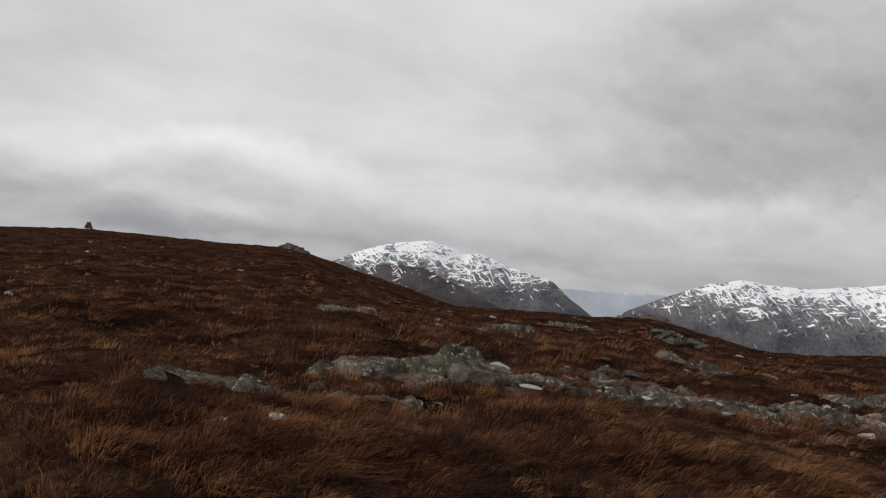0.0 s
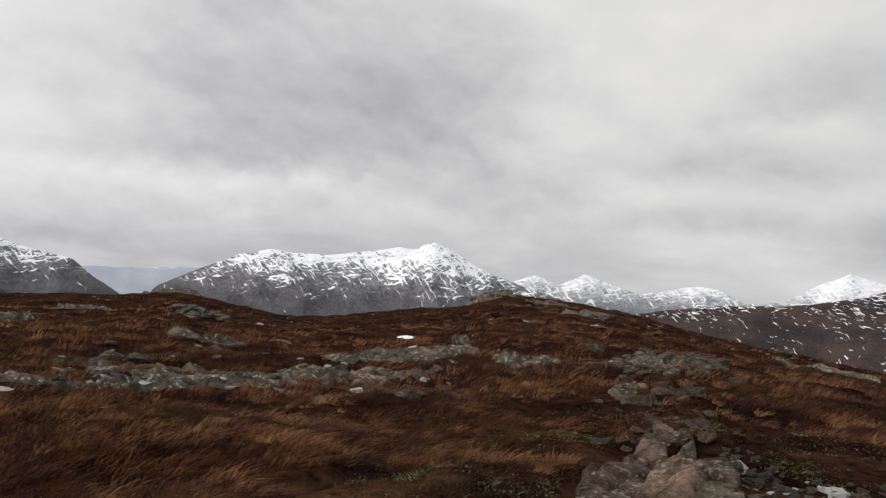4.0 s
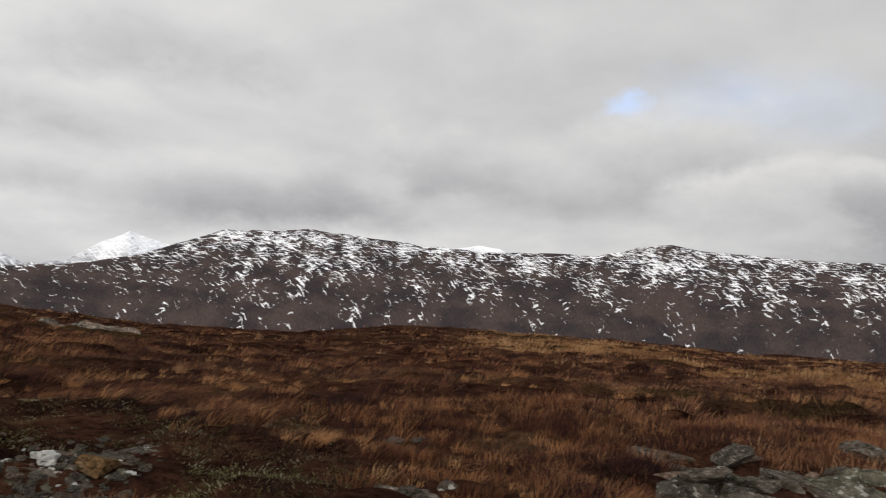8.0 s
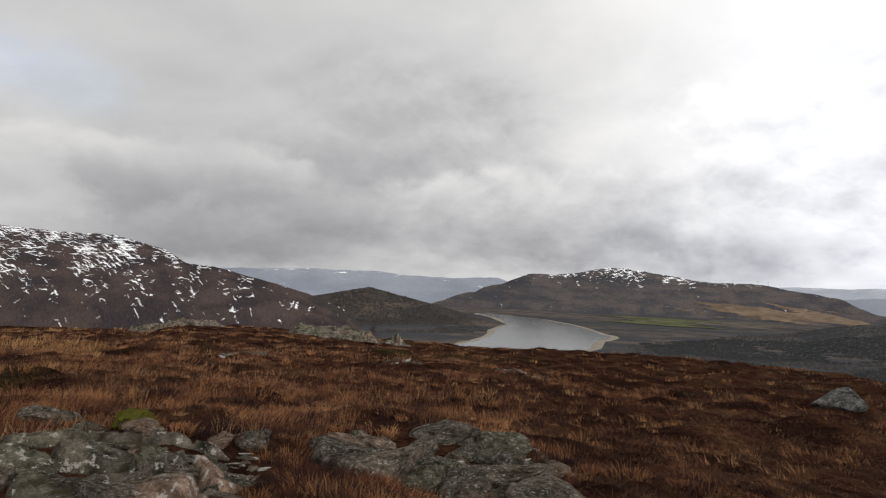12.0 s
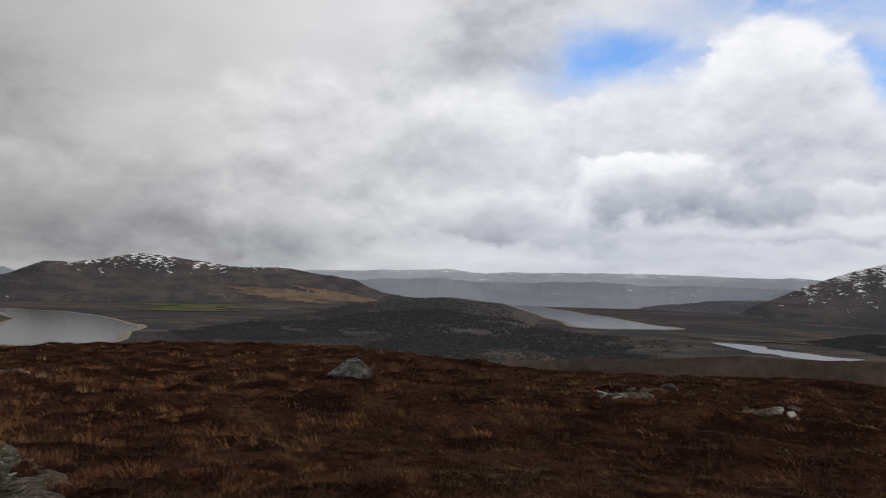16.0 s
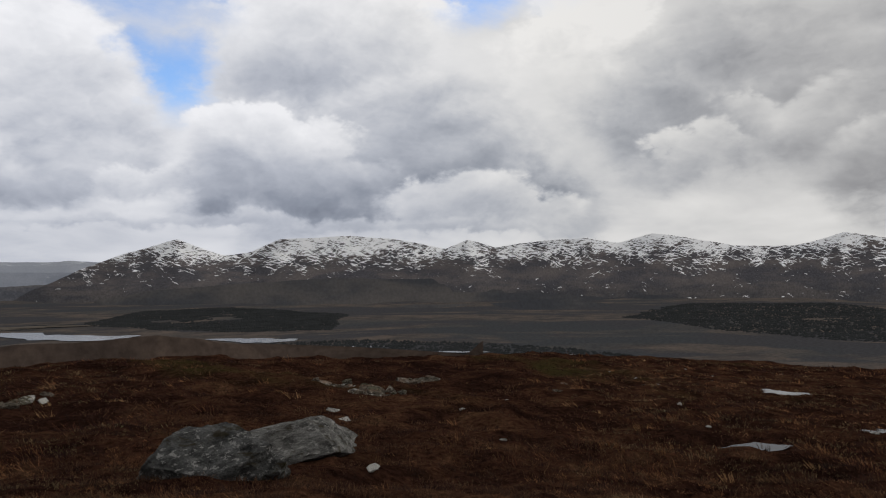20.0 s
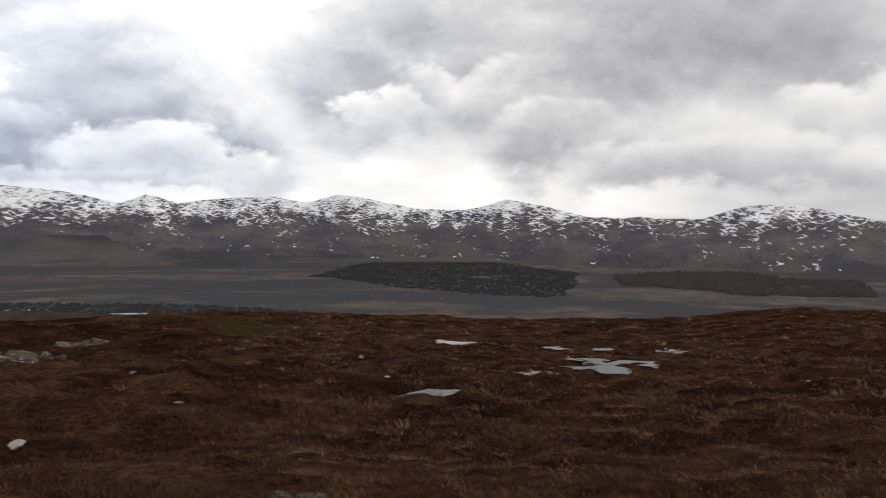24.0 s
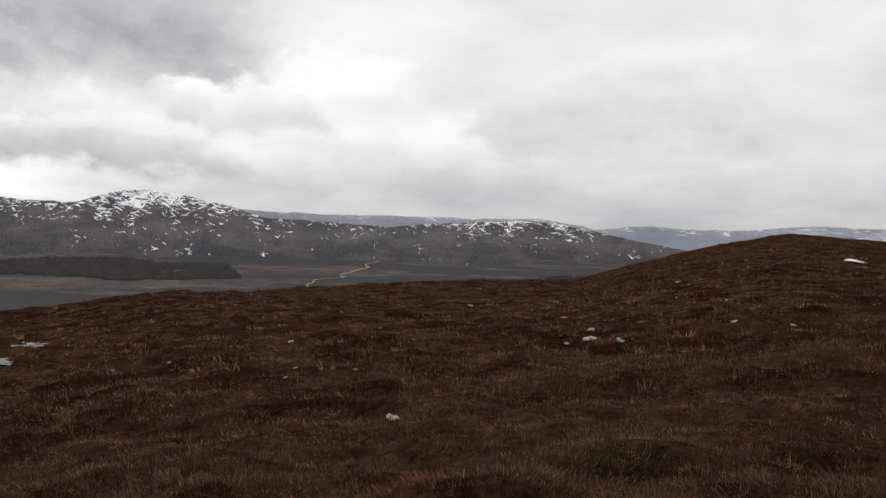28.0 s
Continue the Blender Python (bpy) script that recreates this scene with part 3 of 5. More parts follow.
# haze is put into the colour of these two: pale and bluish ground
HAZED_FAR = hill_material("distant_hill", (0.225, 0.245, 0.29), (0.275, 0.295, 0.34), (-60, 40, 0.10, 0.36), 4900, (7, 90), (3, -10), 0.05, 0.08, 0.25)
HAZED_PALE = hill_material("pale_distant_hill", (0.36, 0.385, 0.44), (0.43, 0.455, 0.51), (-30, 30, 0.10, 0.36), 4900, (6, 110), (2, -6), 0.05, 0.06, 0.3)
# lifted rock and heavy thin snow: haze painted over the white range
WHITE_FAR = hill_material("white_mountain", (0.150, 0.158, 0.182), (0.21, 0.215, 0.235), (-130, 130, 0.18, 0.62), 4750, (9, 60), (52, -45, 10), 0.06, snow_haze=0.85)
KNOLL = hill_material("wooded_knoll_ground", (0.044, 0.041, 0.040), (0.086, 0.068, 0.057), (500, 600, -1, -0.9), 2900, (10, 40), vary=0.3)
# bluish ground, with some of the valley's haze in its colour
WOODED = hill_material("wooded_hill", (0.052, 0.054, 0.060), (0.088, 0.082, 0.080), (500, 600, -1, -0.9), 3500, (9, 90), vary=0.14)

hill("snow_mountain", "steep mountain with a bright snow-covered summit and dark foot", [(349.5, -2.6), (351, -0.94), (352, -0.07), (354, 0.9), (356, 1.65), (358.7, 2.25), (360.6, 1.83), (361.4, 1.45),
     (362.7, 1.68), (364.8, 0.9), (368.2, 0.25), (369.6, -1.0), (371.2, -1.9), (372.5, -3.0)], 4200, 2400, HIGH, 101, 2.2)
hill("snow_mountain", "broad snowy mountain with rocky shoulders and a pointed top", [(12, -2.6), (13.7, -1.2), (16, 0.0), (18.9, 1.26), (21, 1.8), (22.6, 1.55), (25, 1.65), (28.3, 2.14), (30.2, 2.48), (31.4, 2.44),
     (32.7, 2.5), (34.7, 1.5), (37.6, 0.4), (41.2, -0.65), (44, -1.4), (47, -2.2), (50, -3)], 4150, 2300, HIGH, 111, 2.4)
hill("mountain_spur", "dark heather spur in front of a snowy mountain", [(350, -2.8), (352.6, -0.7), (354.6, -0.1), (356.6, 0.25), (358.6, 0.2), (360.4, -0.45), (362, -1.1), (364, -1.9), (366, -2.9)], 3050, 2300, SPUR, 103, 1.4)
hill("snow_peak", "pointed snowy peak with dark ribs running down its sides", [(22.5, -2.6), (25, -1.2), (27.5, 0.1), (29.6, 1.15), (31.2, 2.2), (32.2, 2.8), (33.0, 3.05), (33.9, 2.75), (34.9, 2.1), (36, 1.5), (38.5, 0.55), (41.4, -0.35), (44, -1.1), (47, -2.4)], 3450, 2200, HIGH, 113, 2.6)
hill("distant_range", "distant snowy ridge, painted pale with haze, in the gap of a glen", [(4, -1), (8, -0.3), (9.1, -0.2), (12.3, -0.1), (15.8, 0.1), (18, -0.4), (22, -1.5)], 4880, 4400, HAZED_PALE, 121, 0.2)
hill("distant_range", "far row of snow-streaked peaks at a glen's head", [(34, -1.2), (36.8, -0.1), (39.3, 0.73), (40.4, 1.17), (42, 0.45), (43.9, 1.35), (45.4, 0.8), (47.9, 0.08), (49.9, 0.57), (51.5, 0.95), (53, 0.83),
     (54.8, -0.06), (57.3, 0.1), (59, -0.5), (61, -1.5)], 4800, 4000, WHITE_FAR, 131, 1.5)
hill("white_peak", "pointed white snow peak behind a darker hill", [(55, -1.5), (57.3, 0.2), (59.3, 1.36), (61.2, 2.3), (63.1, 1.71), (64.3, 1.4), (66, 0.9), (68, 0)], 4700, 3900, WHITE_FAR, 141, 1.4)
hill("long_hill", "long dark heather hill striped with snow patches", [(40, -3.4), (46, -1.6), (50, -0.8), (53.6, -0.3), (57.8, -0.03), (62, 0.73), (64.9, 1.83), (67.5, 2.66), (73, 2.95), (77.2, 2.58), (83, 1.95), (85.9, 1.72), (90.5, 1.85),
     (94.1, 1.68), (97.3, 2.38), (99.5, 2.65), (101.9, 2.25), (107, 1.8), (113.2, 1.58), (115.9, 0.88), (117.5, -0.03), (119.3, -0.17), (122.5, -0.97), (126, -1.9), (129, -3.2), (131, -5)],
     2600, 650, PATCHY, 151, 1.3, base=-140, power=0.95, spurs=11)
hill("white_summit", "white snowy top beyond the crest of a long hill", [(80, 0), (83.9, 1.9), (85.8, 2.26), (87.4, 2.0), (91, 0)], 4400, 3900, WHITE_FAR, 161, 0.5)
hill("distant_range", "low far ridges painted pale with haze and dusted with snow", [(110, -1.5), (114, -0.5), (118.8, -0.25), (122, -0.22), (125.5, -0.08), (129.6, 0.0), (133.2, -0.2), (137.2, -0.35), (139.9, -0.14), (141, -0.5), (146, -1.2)], 4900, 4300, HAZED_FAR, 171, 0.2)
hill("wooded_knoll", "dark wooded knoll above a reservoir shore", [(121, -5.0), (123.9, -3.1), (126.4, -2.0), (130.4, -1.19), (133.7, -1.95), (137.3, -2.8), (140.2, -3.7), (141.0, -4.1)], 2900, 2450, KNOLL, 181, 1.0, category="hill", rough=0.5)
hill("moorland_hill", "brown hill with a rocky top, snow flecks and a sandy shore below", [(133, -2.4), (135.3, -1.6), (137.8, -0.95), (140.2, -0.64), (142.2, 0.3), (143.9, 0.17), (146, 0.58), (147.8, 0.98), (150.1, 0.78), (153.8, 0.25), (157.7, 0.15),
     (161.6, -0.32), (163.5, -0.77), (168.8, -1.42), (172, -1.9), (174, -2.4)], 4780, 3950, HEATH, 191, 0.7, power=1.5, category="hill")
hill("distant_range", "flat far hills along the horizon, painted blue-grey with haze", [(155, -1.0), (158, 0.0), (162, 0.1), (169.7, 0.31), (172.5, 0.14), (181, 0.34), (186.6, 0.24), (194.7, 0.15), (198, 0.0), (202, -1)], 4900, 4600, HAZED_PALE, 201, 0.08, rough=0.7)
hill("distant_range", "far grey ridge closing the end of the valley", [(157, -1.6), (161, -0.7), (165, -0.45), (169, -0.3), (172, -0.55), (176, -0.5), (180, -0.3), (184, -0.55), (189, -0.4), (194, -0.6), (198, -1.4)], 4780, 4350, HAZED_FAR, 206, 0.3, rough=0.9)
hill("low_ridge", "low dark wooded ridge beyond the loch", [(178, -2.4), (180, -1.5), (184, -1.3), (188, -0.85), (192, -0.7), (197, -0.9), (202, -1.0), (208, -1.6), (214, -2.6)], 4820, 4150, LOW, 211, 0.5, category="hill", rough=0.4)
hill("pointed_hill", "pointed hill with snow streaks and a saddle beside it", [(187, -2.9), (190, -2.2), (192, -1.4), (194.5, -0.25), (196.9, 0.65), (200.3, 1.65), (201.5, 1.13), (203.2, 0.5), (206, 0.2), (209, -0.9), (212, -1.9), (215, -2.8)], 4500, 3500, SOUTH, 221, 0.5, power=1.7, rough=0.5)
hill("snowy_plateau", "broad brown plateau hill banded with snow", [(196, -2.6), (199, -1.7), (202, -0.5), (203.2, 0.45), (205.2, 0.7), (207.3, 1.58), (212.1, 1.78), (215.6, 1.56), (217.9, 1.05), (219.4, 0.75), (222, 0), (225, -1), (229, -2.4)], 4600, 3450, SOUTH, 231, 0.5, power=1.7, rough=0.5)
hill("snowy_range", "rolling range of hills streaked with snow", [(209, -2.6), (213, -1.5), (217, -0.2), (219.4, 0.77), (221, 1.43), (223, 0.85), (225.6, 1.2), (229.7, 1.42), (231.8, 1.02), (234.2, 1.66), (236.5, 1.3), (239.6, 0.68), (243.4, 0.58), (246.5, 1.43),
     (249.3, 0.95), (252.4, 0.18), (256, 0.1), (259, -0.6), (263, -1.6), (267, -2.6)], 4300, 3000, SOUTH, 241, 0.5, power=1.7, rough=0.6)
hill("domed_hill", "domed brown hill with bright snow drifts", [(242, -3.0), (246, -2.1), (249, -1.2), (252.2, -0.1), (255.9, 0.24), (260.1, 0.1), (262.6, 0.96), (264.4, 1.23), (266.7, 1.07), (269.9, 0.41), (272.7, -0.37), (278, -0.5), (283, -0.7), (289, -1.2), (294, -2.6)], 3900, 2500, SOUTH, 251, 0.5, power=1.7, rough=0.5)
hill("distant_range", "far misty ridge with a dusting of snow", [(266, -0.8), (269.2, 0.2), (273, 0.1), (277, 0.05), (281, 0.13), (285.2, 0.25), (289.3, 0.3), (292.4, 0.43), (295.2, 0.15), (296.5, -0.2), (299.2, 0.25), (306, 0.17), (310.6, 0.7), (315, 0.7), (320, 0.2), (326, -1)], 4900, 4000, HAZED_FAR, 261, 0.6, rough=0.8)
hill("brown_shoulder", "bare brown moorland shoulder below the hilltop", [(174, -9.5), (177, -8), (180, -6.4), (183.5, -6.0), (187, -5.65), (190.4, -5.25), (194, -5.35), (199, -5.1), (201.5, -5.5), (204, -6.1), (207.5, -7.1), (212, -8.8), (217, -11), (222, -13.5)],
     720, 330, BROWN, 271, 0.15, base=-60, power=0.9, spurs=3, category="hill", rough=0.4)
hill("flecked_hill", "low dark hill flecked with snow beyond the glen", [(276, -2.2), (279, -1.2), (282, -0.6), (285, -0.25), (288, 0.0), (291, 0.2), (294, 0.15), (296.5, -0.3), (300, -0.9), (305, -1.7), (311, -2.8)], 4450, 3500, SOUTH, 301, 0.5, power=1.7, rough=0.5)
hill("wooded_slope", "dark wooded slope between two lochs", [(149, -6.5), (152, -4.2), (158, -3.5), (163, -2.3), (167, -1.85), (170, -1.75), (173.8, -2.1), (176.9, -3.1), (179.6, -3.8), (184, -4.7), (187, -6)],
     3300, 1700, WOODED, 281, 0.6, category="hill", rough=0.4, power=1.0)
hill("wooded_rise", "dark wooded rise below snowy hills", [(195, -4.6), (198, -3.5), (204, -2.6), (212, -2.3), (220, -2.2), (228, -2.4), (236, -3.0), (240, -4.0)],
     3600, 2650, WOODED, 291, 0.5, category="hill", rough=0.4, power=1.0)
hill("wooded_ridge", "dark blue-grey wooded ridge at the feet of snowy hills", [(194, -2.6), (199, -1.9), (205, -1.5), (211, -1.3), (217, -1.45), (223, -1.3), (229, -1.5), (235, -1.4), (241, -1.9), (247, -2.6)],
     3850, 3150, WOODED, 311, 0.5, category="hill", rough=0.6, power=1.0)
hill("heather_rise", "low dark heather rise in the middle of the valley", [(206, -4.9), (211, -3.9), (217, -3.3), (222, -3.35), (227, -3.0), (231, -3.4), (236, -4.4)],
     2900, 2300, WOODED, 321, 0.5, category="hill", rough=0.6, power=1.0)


# ---- building helpers ----
def part(name, data, material, parent=None, label=""):
    """Links a bmesh or a mesh as one object, under a thing if one is given."""
    me = data
    if isinstance(data, bmesh.types.BMesh):
        me = bpy.data.meshes.new(name)
        data.to_mesh(me)
        data.free()
    if material is not None and not me.materials:
        me.materials.append(material)
    ob = new(name, me)
    if parent is not None:
        ob.parent = parent
    return tagged(ob, label)


def soft_outline(points, n, seed, rough):
    """A closed wavy line through a few corners."""
    p = np.array([q[:2] for q in points])
    m = len(p)
    t = np.linspace(0, m, n, endpoint=False)
    i, u = np.floor(t).astype(int), (t % 1)[:, None]
    a, b, c, d = p[(i - 1) % m], p[i % m], p[(i + 1) % m], p[(i + 2) % m]
    q = 0.5 * (2 * b + (c - a) * u + (2 * a - 5 * b + 4 * c - d) * u * u + (3 * b - a - 3 * c + d) * u ** 3)
    w = np.arange(n) * 0.45
    return q + rough * np.stack([fbm(w, w * 0, 2.0, 3, seed), fbm(w, w * 0, 2.0, 3, seed + 9)], -1)


def flat_patch(name, outline, z, material, label, category="", kind="", thick=0.0):
    bm = bmesh.new()
    vs = [bm.verts.new((x, y, z)) for x, y in outline]
    f = bm.faces.new(vs)
    if f.normal.z < 0:
        f.normal_flip()
    bmesh.ops.triangulate(bm, faces=[f])
    bm.normal_update()
    for f in bm.faces:
        if f.normal.z < 0:
            f.normal_flip()
    return tagged(part(name, bm, material), label, category, kind=kind)


def mesh_from(name, co, faces, material, smooth=False):
    """A mesh from arrays of points and of triangles or quads."""
    me = bpy.data.meshes.new(name)
    n, k = faces.shape
    me.vertices.add(len(co)), me.loops.add(n * k), me.polygons.add(n)
    me.vertices.foreach_set("co", np.ascontiguousarray(co, np.float32).ravel())
    me.loops.foreach_set("vertex_index", np.ascontiguousarray(faces, np.int32).ravel())
    me.polygons.foreach_set("loop_start", np.arange(0, n * k, k, dtype=np.int32))
    me.polygons.foreach_set("use_smooth", np.full(n, smooth))
    me.materials.append(material)
    me.update(calc_edges=True)
    return me


def floor_at(a, below, level=-170.5):
    """A place on the valley floor from its bearing and its angle below the eye's level."""
    return spot(a, min((EYE - level) / math.tan(radians(below)), 4900), level)


# ---- lochs ----
RESERVOIR = [(134.0, 6.4), (135.3, 5.4), (138, 4.8), (140.5, 3.72), (139.6, 3.0), (138.6, 2.75), (140.6, 2.86), (143.7, 3.07), (147, 3.6), (147.8, 4.1), (146, 5.05), (142, 6.2)]
LONG_LOCH = [(174.3, 2.12), (176.0, 2.26), (179.4, 2.64), (183.2, 3.15), (185.9, 3.50), (182.6, 3.62), (179.6, 3.60), (177.4, 3.05), (175.3, 2.48)]
LITTLE_LOCH = [(188.2, 4.36), (191.1, 4.42), (193.1, 4.68), (197.3, 4.93), (195.5, 5.14), (192.8, 4.98), (190.3, 4.76)]
NARROW_LOCH = [(202.0, 5.40), (205.2, 5.45), (208.6, 5.64), (205.5, 5.76)]
for outline, label, rough in ((RESERVOIR, "grey reservoir with a pale drawn-down shore below the hills", 40), (LONG_LOCH, "long silvery loch running away down the valley", 30),
                              (LITTLE_LOCH, "narrow bright loch among dark woods", 30), (NARROW_LOCH, "thin gleam of loch behind a brown shoulder", 18)):
    line = soft_outline([floor_at(a, b) for a, b in outline], 96, 7, rough)
    flat_patch("water", line, -170.5, LOCH, label, "lake", "structure")
    if rough >= 30 and outline is not LITTLE_LOCH:
        mid = line.mean(0)
        out = line - np.roll(line, 1, 0)
        side = np.stack([out[:, 1], -out[:, 0]], -1)
        side /= np.linalg.norm(side, axis=1)[:, None] + 1e-6
        grow = side * np.sign(((line - mid) * side).sum()) * 22
        flat_patch("shore", line + grow + 14 * np.stack([fbm(np.arange(96) * 1.0, np.zeros(96), 3, 3, 77)] * 2, -1), -171.2, SAND, "pale sand and stone shore of a lowered reservoir", "shore", "structure")
for a0, a1, b in ((218.9, 222.2, 6.75), (227.0, 229.0, 6.98), (231.8, 233.2, 7.25), (212.0, 215.0, 6.25)):
    line = soft_outline([floor_at(a0, b), floor_at(a1, b + 0.05), floor_at(a1 - 0.3, b + 0.13), floor_at(a0 + 0.5, b + 0.1)], 28, 5, 5)
    flat_patch("water", line, -169.5, LOCH, "bright reach of a river in the valley floor", "river", "structure")

FIELD = plain_material("field_grass", (0.100, 0.103, 0.058), 0.95, 0.4, 0.012)
TAN = plain_material("pale_heath", (0.115, 0.100, 0.085), 0.95, 0.4, 0.012)


def draped(label, a0, a1, r0, r1, material, seed, name="field"):
    """A ragged patch of other growth, in one case of painted sunlight, lying on the land between two bearings and two
    distances.
    """
    a, r = np.meshgrid(np.linspace(a0, a1, 110), np.linspace(r0, r1, 50))
    u, v = (a - a0) / (a1 - a0) * 2 - 1, (r - r0) / (r1 - r0) * 2 - 1
    x, y = CX + r * np.sin(np.radians(a)), CY + r * np.cos(np.radians(a))
    inside = np.hypot(u, v) + 0.9 * fbm(np.radians(a) * r, r * 0.9, (r1 - r0) * 0.30, 5, seed, 0.62) < 0.72
    keep = (inside[:-1, :-1] & inside[1:, 1:]).ravel()
    idx = np.arange(a.size).reshape(a.shape)
    quads = np.stack([idx[:-1, :-1], idx[1:, :-1], idx[1:, 1:], idx[:-1, 1:]], -1).reshape(-1, 4)[keep]
    me = mesh_from(name, np.stack([x, y, land_z(x, y) + 0.8 + 0.35 * (seed % 10)], -1).reshape(-1, 3), quads, material, True)
    tagged(new(name, me), label, name, kind="structure")


# tawny colour that stands in for sunlight on the hillside
SUN_PATCH = plain_material("painted_sun_patch", (0.168, 0.125, 0.090), 0.95, 0.4, 0.012)
draped("green rough pasture beside the reservoir", 146.6, 156, 3100, 4080, FIELD, 3)
draped("paler green pasture under the moorland hill", 152, 162, 3500, 3950, TAN, 31)
draped("pale brown flat between the lochs", 186, 196, 2330, 2520, TAN, 4)
# a stretch of sun laid on the hill as colour, not growth
draped("sunlit patch painted in tawny colour on the flank of a hill", 152, 170, 4150, 4560, SUN_PATCH, 32, "bracken")

# ---- woods on the valley floor ----
WOOD = plain_material("conifer_wood", (0.034, 0.036, 0.037), 0.95, 0.25, 0.02)
BARE_WOOD = plain_material("birch_wood", (0.050, 0.046, 0.044), 0.95, 0.25, 0.03)


def wood(label, corners, gap, material, seed, tall=4.0, thin=0.0):
    """A wood of many small trees inside corners of (bearing, degrees below the eye)."""
    rs = np.random.RandomState(seed)
    poly = np.array([floor_at(a, b)[:2] for a, b in corners])
    lo, hi = poly.min(0), poly.max(0)
    n = int((hi - lo).prod() / gap ** 2)
    p = lo + rs.rand(n, 2) * (hi - lo)
    q = p + 30 * np.stack([fbm(p[:, 0], p[:, 1], 120, 3, seed), fbm(p[:, 0], p[:, 1], 120, 3, seed + 3)], -1)
    inside = np.zeros(n, bool)
    for (x1, y1), (x2, y2) in zip(poly, np.roll(poly, -1, 0)):
        cross = (y1 > q[:, 1]) != (y2 > q[:, 1])
        inside ^= cross & (q[:, 0] < (x2 - x1) * (q[:, 1] - y1) / (y2 - y1 + 1e-9) + x1)
    inside &= fbm(p[:, 0], p[:, 1], 160, 3, seed + 5) > thin - 0.45
    p = p[inside][:14000]
    n = len(p)
    z = land_z(p[:, 0], p[:, 1]) - 0.5
    h = tall * (0.6 + 0.7 * rs.rand(n))
    w = h * (0.85 + 0.35 * rs.rand(n))
    turn = rs.rand(n) * 6.28
    ring = np.stack([np.stack([p[:, 0] + w * np.cos(turn + k * 1.2566), p[:, 1] + w * np.sin(turn + k * 1.2566), z + h * 0.12], -1) for k in range(5)], 1)
    tip = np.stack([p[:, 0], p[:, 1], z + h], -1)[:, None]
    co = np.concatenate([ring, tip], 1).reshape(-1, 3)
    base = (np.arange(n) * 6)[:, None, None]
    tri = np.array([[k, (k + 1) % 5, 5] for k in range(5)])[None]
    me = mesh_from("wood", co, (base + tri).reshape(-1, 3), material, True)
    return tagged(new("wood", me), label, "forest", kind="stuff")


wood("dark conifer plantation on the far side of the valley", [(231.7, 4.31), (236.5, 3.3), (245.8, 3.3), (251.4, 3.75), (251.7, 4.55), (250.2, 5.7), (243.9, 5.5), (238.3, 5.0)], 9, WOOD, 11)
wood("dark wood in the foot of the valley", [(202, 6.4), (206, 5.85), (213, 5.75), (222, 6.1), (228, 6.5), (233, 7.0), (228, 8.3), (212, 8.2), (204, 7.6)], 9, WOOD, 13)
wood("dark woodland across the valley floor", [(150, 4.3), (156, 3.7), (166, 3.4), (175, 3.6), (180, 4.1), (186, 4.3), (188, 5.0), (182, 6.0), (170, 6.3), (158, 6.2), (152, 5.4)], 9, WOOD, 14, thin=0.32)
wood("bare birch wood on the valley floor", [(149, 4.6), (160, 3.0), (172, 2.9), (176, 3.6), (186, 4.6), (184, 7.5), (172, 7.0), (155, 6.5)], 15, BARE_WOOD, 15, 4.0, 0.3)
wood("conifers along the shore of the lochs", [(194, 4.0), (198, 3.3), (204, 3.2), (212, 3.9), (211, 5.0), (205, 5.0), (199, 4.6)], 7, WOOD, 16, thin=0.1)
wood("wooded slope of a knoll above the reservoir", [(126, 4.2), (128, 3.3), (133, 3.3), (137, 3.6), (140, 3.9), (137, 4.3), (131, 4.5)], 12, BARE_WOOD, 17, 5, 0.38)
wood("thin dark wood below the domed hill", [(254, 4.0), (262, 3.6), (270, 3.9), (271, 4.8), (262, 5.0), (255, 4.8)], 14, BARE_WOOD, 19, 10, 0.25)
wood("small dark wood in the far glen", [(291, 4.3), (294, 3.7), (300, 3.6), (302, 4.2), (296, 4.7)], 11, WOOD, 20)

# ---- a pale stream bed winding down the domed hill ----
STREAM = plain_material("stream_bed", (0.30, 0.26, 0.21), 0.9, 0.2, 0.05)


def stream():
    pts = np.array([floor_at(a, b)[:2] for a, b in ((272.6, 5.9), (275.0, 5.46), (276.5, 5.2), (276.9, 4.75), (277.5, 4.5), (278.2, 4.2), (279.3, 3.85), (280.2, 3.5), (280.6, 3.2))])
    t = np.linspace(0, len(pts) - 1, 70)
    q = np.stack([np.interp(t, np.arange(len(pts)), pts[:, k]) for k in (0, 1)], -1)
    q += 60 * np.stack([fbm(t, t * 0, 0.8, 3, 3), fbm(t, t * 0, 0.8, 3, 8)], -1)
    d = np.gradient(q, axis=0)
    side = np.stack([d[:, 1], -d[:, 0]], -1) / np.linalg.norm(d, axis=1)[:, None]
    wide = (1.2 + 4 * np.abs(fbm(t, t * 0, 3, 2, 5)))[:, None]
    l, r = q - side * wide, q + side * wide
    co = np.concatenate([np.column_stack([l, land_z(l[:, 0], l[:, 1]) + 2.0]), np.column_stack([r, land_z(r[:, 0], r[:, 1]) + 2.0])])
    n = len(q)
    k = np.arange(n - 1)
    me = mesh_from("stream", co, np.stack([k, k + n, k + n + 1, k + 1], -1), STREAM)
    tagged(new("stream", me), "pale stony stream bed winding down to the valley", "stream", kind="structure")


stream()


# ---- wind farm on the moorland hill ----
TURBINE_WHITE = plain_material("turbine_paint", (0.80, 0.81, 0.82), 0.5, 0.05)


